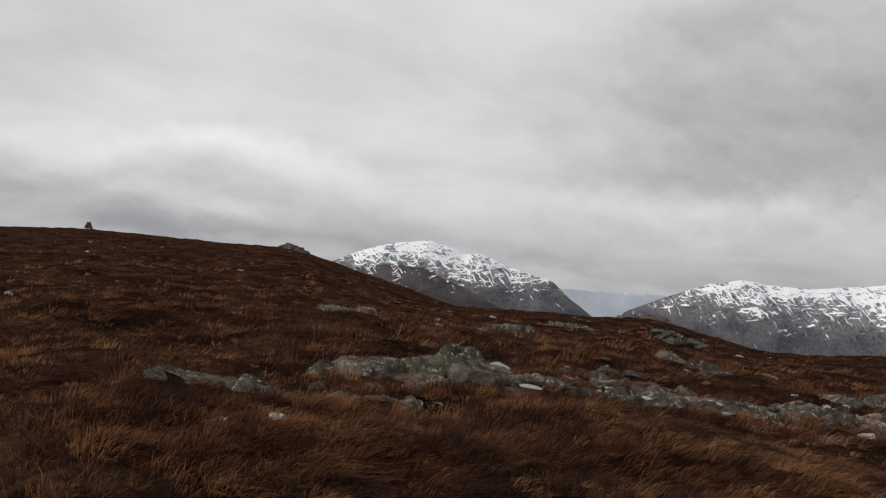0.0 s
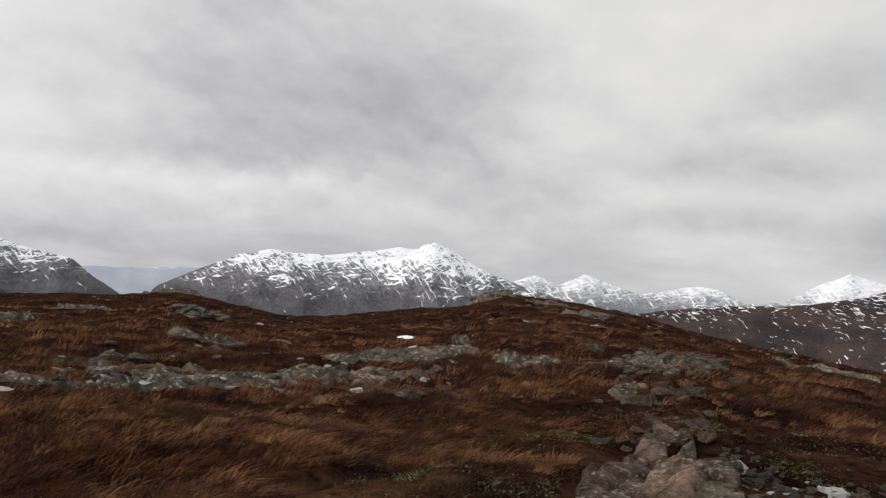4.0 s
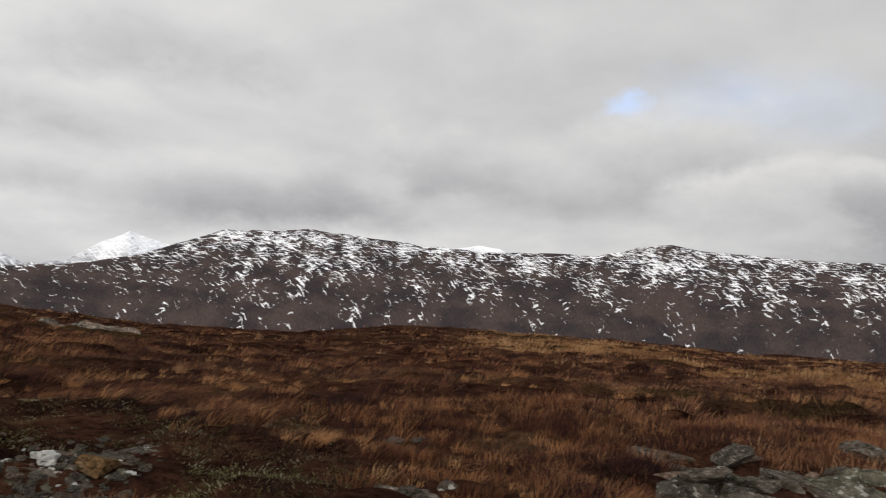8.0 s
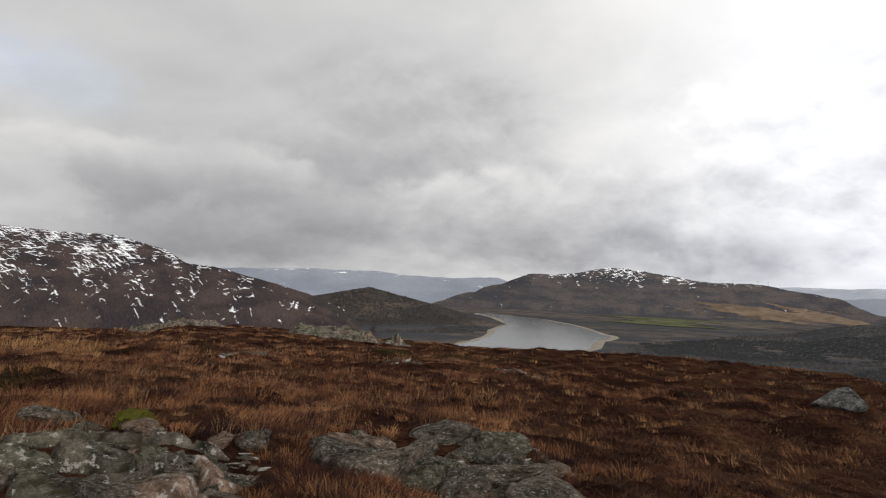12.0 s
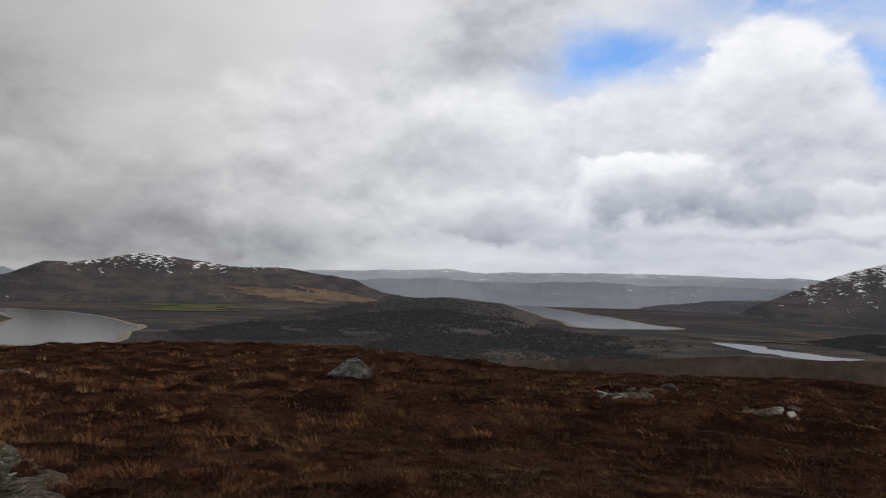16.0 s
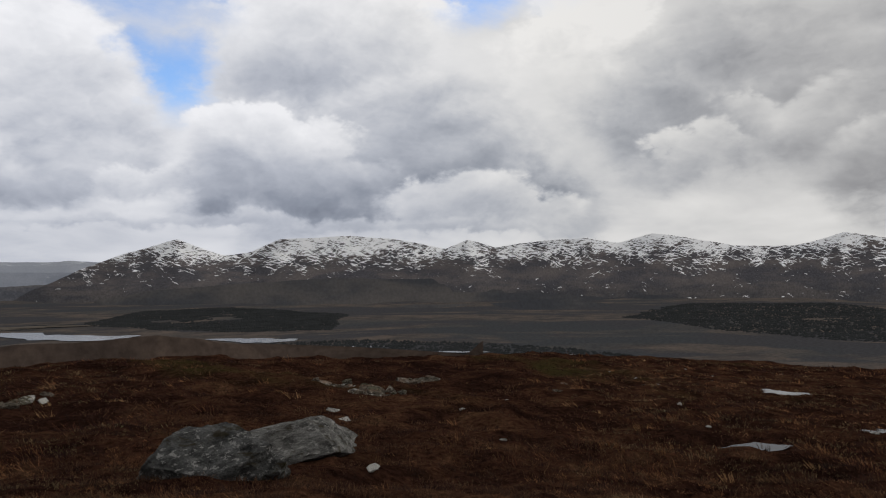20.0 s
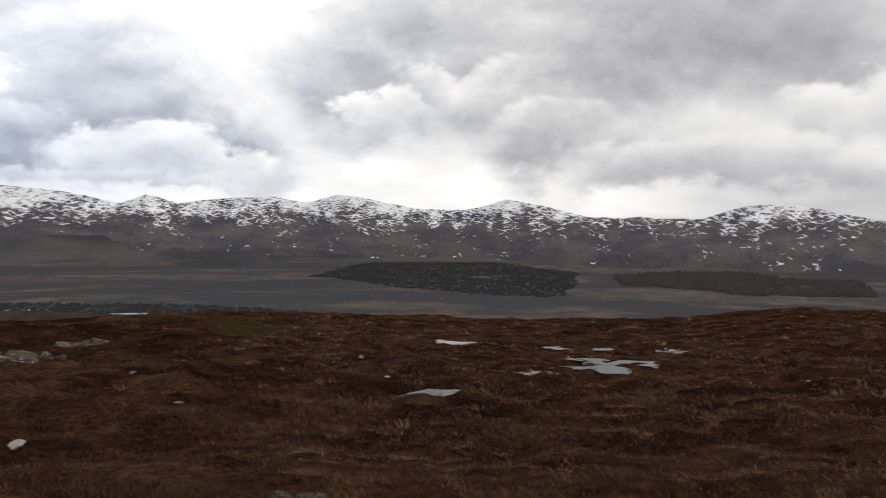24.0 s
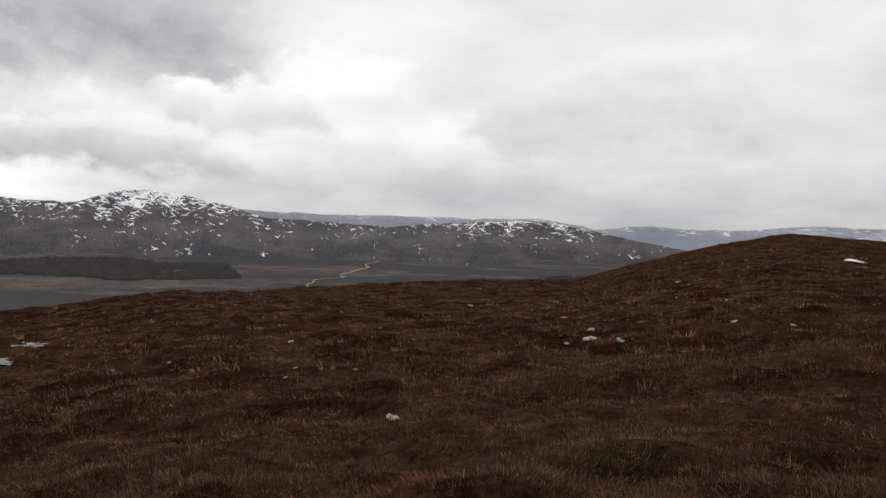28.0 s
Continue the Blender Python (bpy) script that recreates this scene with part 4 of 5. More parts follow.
def wind_turbine():
    root = tagged(new("wind_turbine"), "slim pale wind turbine with three blades on a far ridge", "wind turbine", "wind farm on the ridge")
    bm = bmesh.new()
    bmesh.ops.create_cone(bm, segments=8, radius1=1.1, radius2=0.6, depth=26, matrix=Matrix.Translation((0, 0, 13)))
    part("tower", bm, TURBINE_WHITE, root)
    bm = bmesh.new()
    bmesh.ops.create_cube(bm, size=1, matrix=Matrix.Translation((0, 0.8, 26.6)) @ Matrix.Diagonal((1.3, 3.2, 1.4, 1)))
    bmesh.ops.bevel(bm, geom=bm.edges[:], offset=0.25, segments=1, affect="EDGES")
    part("nacelle", bm, TURBINE_WHITE, root)
    for k in range(3):
        bm = bmesh.new()
        bmesh.ops.create_cone(bm, segments=6, radius1=0.75, radius2=0.15, depth=13, matrix=Matrix.Translation((0, 0, 6.5)) @ Matrix.Diagonal((1, 0.35, 1, 1)))
        blade = part("blade", bm, TURBINE_WHITE, root)
        blade.matrix_basis = pose(0, -1.1, 26.6, 0, 20 + 120 * k, 0)
    return root


turbine = wind_turbine()
for k, (a, far) in enumerate(((151.8, 4790), (152.9, 4810), (153.6, 4790), (154.7, 4770), (155.1, 4800), (156.2, 4780), (157.3, 4800), (157.8, 4790), (158.5, 4780), (159.2, 4760))):
    p = spot(a, far)
    where = pose(p.x, p.y, float(land_z(p.x, p.y - 0)) - 1.5 if far < 4780 else float(land_z(*spot(a, 4770)[:2])) - 1.5, 0, 0, -a + 15 * math.sin(k * 3.0))
    if k == 0:
        turbine.matrix_basis = where
    else:
        copy_thing(turbine, where)


# ---- stones ----
def stone_mesh(name, seed, material, level=2, cuts=9, rough=0.10):
    """A weathered block: a ball cut by planes and roughened."""
    rs = np.random.RandomState(seed)
    bm = bmesh.new()
    bmesh.ops.create_icosphere(bm, subdivisions=level, radius=1.0)
    planes = [(Vector(rs.normal(size=3)).normalized(), 0.42 + 0.34 * rs.rand()) for _ in range(cuts)]
    planes.append((Vector((0.1 * rs.normal(), 0.1 * rs.normal(), 1)).normalized(), 0.62))
    off = Vector(rs.rand(3) * 50)
    for v in bm.verts:
        p = v.co.copy()
        for n, d in planes:
            over = p.dot(n) - d
            if over > 0:
                p -= n * over * 0.97
        p *= 1.18 + rough * noise.fractal(p * 1.8 + off, 0.8, 2.0, 4) + 0.05 * noise.noise(p * 6 + off) + 0.03 * noise.noise(p * 14 + off)
        v.co = p
    me = bpy.data.meshes.new(name)
    bm.to_mesh(me)
    bm.free()
    me.materials.append(material)
    for f in me.polygons:
        f.use_smooth = level > 3
    if level > 3:
        me.set_sharp_from_angle(angle=radians(24))
    return me


STONES = {}
for key, material in (("grey", GREY_ROCK), ("pink", PINK_ROCK), ("white", QUARTZ)):
    STONES[key] = [stone_mesh("stone", 300 + k + 20 * len(key), material, 3, 7 if key == "white" else 9, 0.34 if key == "white" else 0.16) for k in range(6)]
TOPS = []           # the backs of bare rock
COVERED = []        # where no grass grows: place, half length, half width, bearing


def top_z(x, y):
    """The height of the ground or of a bare rock on it."""
    z = float(ground_z(x, y))
    for mx, my, turn, u0, v0, step, grid in TOPS:
        u, v = across(x - mx, y - my, turn)
        i, j = int((v - v0) / step), int((u - u0) / step)
        if 0 <= i < grid.shape[0] and 0 <= j < grid.shape[1]:
            z = max(z, float(grid[i, j]) - 0.02)
    return z


def stone(a, r, size, kind="grey", k=0, flat=0.6, turn=0.0, sink=0.25, parent=None, label="", group="", long=1.2, name="stone"):
    """One stone on the moor: size is its half width in metres."""
    p = spot(a, r)
    z = top_z(p.x, p.y) + size * flat * (1 - 2 * sink)
    ob = new(name, STONES[kind][k % 6])
    ob.matrix_basis = Matrix.Translation((p.x, p.y, z)) @ pose(0, 0, 0, 15 * math.sin(k * 2.1), 14 * math.cos(k * 1.7), -turn) @ Matrix.Diagonal((size, size * long, size * flat, 1))
    if parent is not None:
        ob.parent = parent
    else:
        tagged(ob, label, "rock", group)
    if size > 0.14:
        COVERED.append((p.x, p.y, size * 0.9 * long, size * 0.9, turn))
    return ob


def worley(x, y, size, seed):
    """Distances to the nearest and the second nearest of scattered points, and the nearest one's own random value."""
    rs = np.random.RandomState(seed)
    jit, val = rs.rand(64, 64, 2), rs.rand(64, 64)
    xi, yi = np.floor(x / size).astype(int), np.floor(y / size).astype(int)
    best = np.full(x.shape, 9.0)
    second, own, ox, oy = best.copy(), np.zeros(x.shape), np.zeros(x.shape), np.zeros(x.shape)
    for i in (-1, 0, 1):
        for j in (-1, 0, 1):
            cx, cy = (xi + i) & 63, (yi + j) & 63
            d = np.hypot(xi + i + jit[cx, cy, 0] - x / size, yi + j + jit[cx, cy, 1] - y / size)
            closer = d < best
            second = np.where(closer, best, np.minimum(second, d))
            own = np.where(closer, val[cx, cy], own)
            best = np.where(closer, d, best)
            ox, oy = np.where(closer, x / size - (xi + i + jit[cx, cy, 0]), ox), np.where(closer, y / size - (yi + j + jit[cx, cy, 1]), oy)
    return best, second, own, ox * size, oy * size


def bedrock(name, label, a, r, length, width, height, turn, material, seed, cell=0.5, lean=0.0, fine=0.05, crack=0.10, parent=None, ragged=0.5, joint=0.13, taper=0.0, grain=1.2, rim=0.40):
    """A low back of bare rock, split by cracks into blocks; turn is the bearing of its long side, lean tips its top along its width,
    taper narrows it towards its far end, grain draws its blocks out along it."""
    mid = spot(a, r)
    step = max(fine, length / 150)
    u, v = np.meshgrid(np.arange(-length / 2, length / 2 + step, step), np.arange(-width / 2, width / 2 + step, step))
    s, c = math.sin(radians(turn)), math.cos(radians(turn))
    x, y = mid.x + u * s + v * c, mid.y + u * c - v * s
    warp = 0.35 * fbm(x, y, 0.9, 3, seed + 2)
    d = np.hypot(u / (length / 2), v / (width / 2 * (1 - taper * (u / length + 0.5)))) + ragged * fbm(x, y, max(width * 0.5, 0.5), 4, seed)
    body = smooth01((0.98 - d) / rim)
    near, second, own, ox, oy = worley((u + warp) / grain + 40, (v + warp) * grain + 40, cell, seed)
    gap = smooth01((second - near) / joint) ** 0.7
    block = (own - 0.6) * height * 0.9 + (ox * np.sin(own * 50) + oy * np.cos(own * 50)) * 0.28
    tilt = lean * v + 0.1 * height * u / length
    z = height * body ** 0.7 + (block * body) - crack * (1 - gap) * body + tilt * body
    near2, second2, own2, ox2, oy2 = worley((u + warp * 0.6) / grain + 40, (v + warp * 0.6) * grain + 40, cell * 0.42, seed + 5)
    z = z + body * ((own2 - 0.5) * 0.22 * height - 0.035 * (1 - smooth01((second2 - near2) / 0.16)) + 0.12 * (ox2 * np.sin(own2 * 40) + oy2 * np.cos(own2 * 40)))
    z = z + body * (0.16 * height * fbm(x, y, 0.35, 3, seed + 4, 0.5) + 0.02 * fbm(x, y, 0.12, 2, seed + 6, 0.6) + 0.5 * height * fbm(x, y, 1.1, 3, seed + 8))
    z = ground_z(x, y) - 0.24 + 0.75 * z + 0.20 * body
    ob = sheet(name, x, y, z, False, [material])
    ob.data.attributes.new("block", "FLOAT", "POINT").data.foreach_set("value", own.ravel().astype(np.float32))
    TOPS.append((mid.x, mid.y, turn, -length / 2, -width / 2, step, z))
    COVERED.append((mid.x, mid.y, length * 0.40, width * 0.40, turn))
    if parent is None:
        tagged(ob, label, "rock")
    else:
        ob.parent = parent
    return ob


def outcrop(label):
    return tagged(new("rock_outcrop"), label, "rock outcrop")


def scatter(parent, rows, kind, seed, flat=0.55, name="stone"):
    for k, (a, r, size) in enumerate(rows):
        stone(a, r, size, kind, seed + k, flat, (seed * 37 + k * 67) % 360, (0.42, 0.22, 0.34, 0.5, 0.28)[k % 5], parent, long=1.0 + 0.5 * ((k * 7) % 5) / 5, name=name)


def random_rows(n, a0, a1, r0, r1, s0, s1, seed):
    rs = np.random.RandomState(seed)
    return [(a0 + (a1 - a0) * rs.rand(), r0 * (r1 / r0) ** rs.rand(), s0 * (s1 / s0) ** rs.rand()) for _ in range(n)]


# the long grey ledge to the north
ledge = outcrop("long grey lichen-spotted rock ledge rising out of heather")
bedrock("bedrock", "", 358.3, 12.4, 3.9, 1.9, 0.34, 86, GREY_ROCK, 501, 0.75, -0.12, parent=ledge)
bedrock("bedrock", "", 345.0, 10.9, 3.0, 1.1, 0.12, 80, GREY_ROCK, 502, 0.6, parent=ledge)
bedrock("bedrock", "", 353.5, 10.0, 2.9, 0.8, 0.10, 84, GREY_ROCK, 503, 0.5, parent=ledge)
scatter(ledge, [(5.6, 11.8, 0.26), (354.5, 10.9, 0.16), (357.0, 10.8, 0.20), (4.5, 11.2, 0.17), (351.0, 11.0, 0.13), (340.3, 10.4, 0.15)], "grey", 3)
scatter(ledge, [(3.6, 12.9, 0.17), (5.5, 11.3, 0.12)], "white", 5, 0.3)
# the broken band of rock to the north-east
band = outcrop("low broken band of grey rock and white stones across the moor")
for k, (a, r, length, width, high) in enumerate(((10.5, 12.4, 4.4, 1.6, 0.17), (17.2, 13.8, 4.0, 1.7, 0.17), (24.6, 16.0, 4.6, 2.6, 0.20), (30.6, 18.5, 4.8, 2.8, 0.22), (18.4, 21.0, 3.2, 1.6, 0.20), (12.8, 15.5, 3.4, 1.4, 0.17),
                                                  (39.8, 17.0, 2.6, 1.5, 0.16), (353.0, 24.0, 2.4, 1.2, 0.2), (4.0, 30.0, 3.0, 1.5, 0.3), (9.0, 45.0, 3.6, 1.8, 0.35))):
    bedrock("bedrock", "", a, r, length, width, high, a + 78, GREY_ROCK, 520 + k, 0.55, parent=band)
scatter(band, random_rows(70, 8, 34, 11.8, 19.2, 0.06, 0.22, 61), "grey", 7)
scatter(band, random_rows(30, 8, 34, 12.0, 18.8, 0.05, 0.12, 62), "white", 9, 0.35)
# crags on the brow
for a, r, length, width, high, label in ((15.0, 108, 6.0, 3.5, 0.7, "small grey crag on the brow of the moor"), (37.2, 75, 5.5, 4.0, 0.7, "rocky grey knob crowning a heather rise"), (349.0, 134, 6.5, 4.0, 0.9, "rocky lip on the skyline of the hill"),
                                         (117.2, 60, 8.0, 3.2, 0.6, "flat grey rock on the brow"), (128.5, 50, 8.5, 3.0, 0.75, "cracked grey crag at the moor's edge"), (16.4, 36, 2.6, 1.5, 0.3, "pale rock back in brown heather"), (41.5, 58, 3.6, 1.3, 0.3, "broken grey rock on the flank of a heather rise"), (44.0, 44, 2.4, 1.0, 0.22, "low grey rock showing through a heather slope")):
    crag = outcrop(label)
    bedrock("bedrock", "", a, r, length, width, high, a + 90, GREY_ROCK, int(a) + 540, 0.9, parent=crag, fine=0.08)
    scatter(crag, random_rows(9, a - 2, a + 2, r - 2.5, r + 1.5, 0.2, 0.55, int(a) + 7), "grey", int(a))
# the walkers' path of pink slabs
path = outcrop("worn pinkish bedrock slab on the footpath")
bedrock("bedrock", "", 46.3, 7.7, 6.6, 2.1, 0.17, 51, PINK_ROCK, 561, 0.50, crack=0.09, parent=path, ragged=0.30, joint=0.20, taper=0.66, grain=1.8, fine=0.03, rim=0.18)
bedrock("bedrock", "", 41.5, 6.2, 1.6, 1.1, 0.08, 60, PINK_ROCK, 567, 0.5, crack=0.06, parent=path, ragged=0.4, joint=0.12, fine=0.03, rim=0.2)
for k, (a, r, length, width) in enumerate(((47.6, 10.9, 1.7, 0.55), (46.2, 12.4, 1.5, 0.65), (45.6, 14.0, 1.6, 0.7), (48.4, 12.9, 0.9, 0.5))):
    bedrock("bedrock", "", a, r, length, width, 0.10, 40 + 11 * k, PINK_ROCK, 568 + k, 0.45, crack=0.06, parent=path, ragged=0.45, joint=0.12, rim=0.2)
scatter(path, random_rows(46, 44, 50, 9.6, 15.5, 0.04, 0.13, 63), "pink", 4)
scatter(path, random_rows(30, 43, 50.5, 9.6, 15.5, 0.04, 0.11, 163), "grey", 2)
scatter(path, [(41.6, 5.75, 0.07), (39.5, 6.6, 0.05)], "white", 2, 0.5)
hump = outcrop("grey cracked rock hump beside the path")
bedrock("bedrock", "", 47.6, 17.6, 3.6, 4.4, 0.20, 125, GREY_ROCK, 563, 0.42, parent=hump, crack=0.14)
bedrock("bedrock", "", 59.5, 33, 7.0, 1.4, 0.22, 150, GREY_ROCK, 564, 0.6, parent=hump, fine=0.08)
scatter(hump, random_rows(60, 43.5, 53, 15.2, 20.5, 0.06, 0.22, 64), "grey", 4)
# the stony patch with quartz beside the path
rubble = outcrop("patch of small lichened stones and white quartz in moss")
bedrock("bedrock", "", 55.6, 8.0, 3.0, 2.4, 0.06, 140, GREY_ROCK, 565, 0.16, parent=rubble, fine=0.03)
scatter(rubble, random_rows(290, 50.0, 62.0, 6.3, 9.4, 0.018, 0.062, 65), "grey", 2, 0.7)
scatter(rubble, random_rows(50, 50, 61.5, 6.4, 9.2, 0.015, 0.035, 66), "white", 2, 0.6)
OCHRE = rock_material("ochre_rock", (0.19, 0.11, 0.05), (0.24, 0.16, 0.09), (0.4, 0.36, 0.3), 0.2)
STONES["ochre"] = [stone_mesh("stone", 391, OCHRE, 3)] * 6
stone(59.4, 7.6, 0.15, "ochre", 0, 0.7, 30, 0.25, rubble)
for k, (a, r, size) in enumerate(((56.2, 8.45, 0.07), (56.5, 8.35, 0.06), (56.6, 8.15, 0.08), (56.4, 8.0, 0.06), (56.8, 7.95, 0.05), (51.3, 8.5, 0.07), (51.0, 8.35, 0.06))):
    stone(a, r, size, "white", k, 0.8, 50 * k, 0.2, rubble, name="quartz")
# the cracked ledge to the east
shelf = outcrop("broad cracked grey bedrock ledge with lichen and snow scraps")
bedrock("bedrock", "", 106.8, 7.7, 4.4, 4.2, 0.18, 198, GREY_ROCK, 571, 0.62, 0.03, 0.035, 0.26, shelf, 0.3, 0.16)
bedrock("bedrock", "", 117.0, 8.0, 2.2, 2.6, 0.08, 210, GREY_ROCK, 572, 0.45, parent=shelf, fine=0.035, crack=0.12, joint=0.10)
scatter(shelf, random_rows(80, 95, 121, 6.2, 9.6, 0.06, 0.26, 67), "grey", 1, 0.36)
scatter(shelf, random_rows(9, 97, 122, 6.8, 9.4, 0.04, 0.08, 68), "white", 4, 0.3)
stone(108.6, 10.4, 0.26, "grey", 4, 0.6, 20, 0.25, shelf)
blocks = outcrop("jumble of weathered grey boulders breaking through heather")
bedrock("bedrock", "", 133.0, 9.9, 4.2, 3.8, 0.04, 228, GREY_ROCK, 573, 0.5, 0.05, 0.035, 0.24, blocks, 0.35, 0.16)
scatter(blocks, random_rows(78, 125, 142.0, 7.8, 11.6, 0.09, 0.38, 69), "grey", 5, 0.55)
scatter(blocks, random_rows(6, 125, 142, 8.6, 12.4, 0.05, 0.10, 70), "white", 5, 0.35)
for a, r, label in ((79.0, 7.2, "small flat grey slab among heather"), (78.6, 9.3, "pale rounded stone half hidden in grass")):
    slab = outcrop(label)
    bedrock("bedrock", "", a, r, 1.2 if r < 8 else 0.7, 0.6, 0.08, a + 85, GREY_ROCK, int(r * 10), 0.4, parent=slab)
    scatter(slab, random_rows(5, a - 2, a + 2, r - 0.3, r + 0.3, 0.05, 0.12, int(r * 9)), "grey", 2)
# rocks to the south
for k, (a, r, size, flat, long, label) in enumerate(((161.6, 24.9, 0.62, 0.75, 1.2, "rounded grey boulder in brown heather"), (201.6, 13.3, 1.0, 0.78, 1.2, "large angular grey boulder with dark lichen"),
                                                      (207.3, 16.0, 1.0, 0.60, 1.5, "wedge-shaped grey boulder beside a larger one"))):
    rock = new("boulder", stone_mesh("boulder", 430 + k, BOULDER, 5, 10, 0.12))
    p = spot(a, r)
    rock.matrix_basis = Matrix.Translation((p.x, p.y, float(ground_z(p.x, p.y)) + size * flat * 0.3)) @ pose(0, 0, 0, 10, -12, -a - 80) @ Matrix.Diagonal((size, size * long, size * flat, 1))
    tagged(rock, label, "boulder")
    COVERED.append((p.x, p.y, size * long, size, a + 80))
for k, (a, r, length, width, high) in enumerate(((180.9, 24.2, 2.0, 1.1, 0.22), (183.4, 25.5, 1.4, 0.7, 0.14), (189.9, 23.8, 1.6, 0.8, 0.14), (213.1, 26.3, 2.0, 1.6, 0.24), (216.4, 30.8, 2.2, 1.2, 0.18), (210.5, 28.5, 1.5, 1.0, 0.15),
                                                  (133.3, 28.7, 1.4, 0.8, 0.16), (140.2, 26.8, 1.2, 0.7, 0.14), (120.2, 26.5, 1.2, 0.6, 0.10), (230.1, 8.3, 1.3, 0.6, 0.06))):
    slab = outcrop("low slab of pale grey rock in the heather")
    bedrock("bedrock", "", a, r, length, width, high, a + 90, GREY_ROCK, 580 + k, 0.5, parent=slab, fine=0.06)
    scatter(slab, random_rows(6, a - 2.4, a + 2.4, r - 0.7, r + 0.7, 0.06, 0.2, 90 + k), "grey", k)
    scatter(slab, random_rows(3, a - 2, a + 2, r - 0.6, r + 0.6, 0.06, 0.14, 130 + k), "white", k, 0.35)

# lone stones
LONE = [(348.1, 7.6, 0.09), (344.3, 8.0, 0.07), (347.1, 8.9, 0.05), (15.9, 22.7, 0.15), (11.2, 18.5, 0.13), (358.3, 20.2, 0.09), (359.4, 21.6, 0.09), (212.7, 14.4, 0.11), (211.1, 20.2, 0.13), (210.3, 22.9, 0.17),
        (222.3, 19.3, 0.10), (219.5, 23.3, 0.09), (257.6, 36.6, 0.20), (279.7, 14.0, 0.13), (273.6, 21.8, 0.06), (277.8, 21.5, 0.05), (265.4, 25.2, 0.06), (286.8, 46.5, 0.21), (236.7, 23.2, 0.07), (304.3, 25.7, 0.09), (308.0, 25.3, 0.09)]
for k, (a, r, size) in enumerate(LONE):
    stone(a, r, size, "white", k, 0.38, 40 * k, 0.32, None, "pale quartz stone lying in the heather", "loose pale stones", 1.25)
FAR_STONES = (random_rows(34, 352, 392, 24, 95, 0.07, 0.22, 81) + random_rows(12, 330, 350, 25, 90, 0.07, 0.2, 82) + random_rows(18, 222, 262, 22, 50, 0.05, 0.12, 83)
              + random_rows(22, 290, 316, 24, 110, 0.06, 0.2, 84) + random_rows(12, 264, 290, 20, 60, 0.05, 0.10, 85) + random_rows(10, 36, 52, 25, 60, 0.1, 0.25, 86))
for k, (a, r, size) in enumerate(FAR_STONES):
    stone(a % 360, r, size, "white" if k % 3 else "grey", k, 0.36, 53 * k, 0.35, None, "weathered pale stone on the open moor", "scattered stones", 1.3)
upright = tagged(new("standing_stone"), "short upright mossy stone on a green hummock", "rock")
stone(34.4, 21.2, 0.26, "grey", 2, 1.2, 20, 0.2, upright)
bm = bmesh.new()
bmesh.ops.create_icosphere(bm, subdivisions=4, radius=1)
for v in bm.verts:
    v.co *= 1 + 0.30 * noise.fractal(v.co * 2.2, 0.7, 2.0, 5)
p = spot(113.4, 9.55)
cushion = tagged(part("moss_cushion", bm, MOSS), "rounded yellow-green moss cushion on grey rock", "moss")
cushion.matrix_basis = Matrix.Translation((p.x, p.y, top_z(p.x, p.y) + 0.04)) @ pose(0, 0, 0, 0, 0, -22) @ Matrix.Diagonal((0.30, 0.20, 0.11, 1))

# snow scraps
for a, r, length, width in ((30.8, 27, 0.55, 0.8), (312.8, 70, 1.4, 1.6)):
    p = spot(a, r)
    line = soft_outline([(p.x + length / 2 * math.cos(k) * (1 + 0.3 * math.sin(3 * k)), p.y + width / 2 * math.sin(k)) for k in np.arange(0, 6.2, 0.8)], 40, int(a), 0.25 * length)
    bm = bmesh.new()
    mid = bm.verts.new((p.x, p.y, float(ground_z(p.x, p.y)) + 0.10))
    rim = [bm.verts.new((x, y, float(ground_z(x, y)) + 0.04)) for x, y in line]
    for k in range(len(rim)):
        bm.faces.new((mid, rim[k], rim[(k + 1) % len(rim)]))
    bmesh.ops.recalc_face_normals(bm, faces=bm.faces[:])
    tagged(part("snow_patch", bm, SNOW), "small leftover patch of white snow", "snow patch")

# cairn on the northern skyline
cairn = tagged(new("cairn"), "small pointed summit cairn of piled stones", "cairn")
for k in range(40):
    t = k / 40
    ang = k * 2.4
    c = spot(335.4, 186)
    w = 0.62 * (1 - t) ** 0.8 + 0.1
    ob = new("stone", STONES["grey"][k % 6])
    ob.parent = cairn
    ob.matrix_basis = Matrix.Translation((c.x + w * math.cos(ang), c.y + w * math.sin(ang), float(ground_z(c.x, c.y)) + 0.1 + 1.35 * t)) @ pose(0, 0, 0, 20 * math.sin(k), 0, ang * 50) @ Matrix.Diagonal((0.3, 0.24, 0.15, 1))

# pools
for k, (a, r, length, width, turn) in enumerate(POOLS):
    c = spot(a, r)
    s, co_ = math.sin(radians(turn)), math.cos(radians(turn))
    ring = [(c.x + length * 0.56 * math.cos(q) * s + width * 0.56 * math.sin(q) * co_, c.y + length * 0.56 * math.cos(q) * co_ - width * 0.56 * math.sin(q) * s) for q in np.arange(0, 6.2, 0.7)]
    flat_patch("water", soft_outline(ring, 48, 40 + k, 0.75 * width), pool_level(a, r) + 0.01 + 0.004 * k, POOL, "shallow still bog pool reflecting the sky", "pool", "structure")
    COVERED.append((c.x, c.y, length * 0.62, width * 0.62, turn))


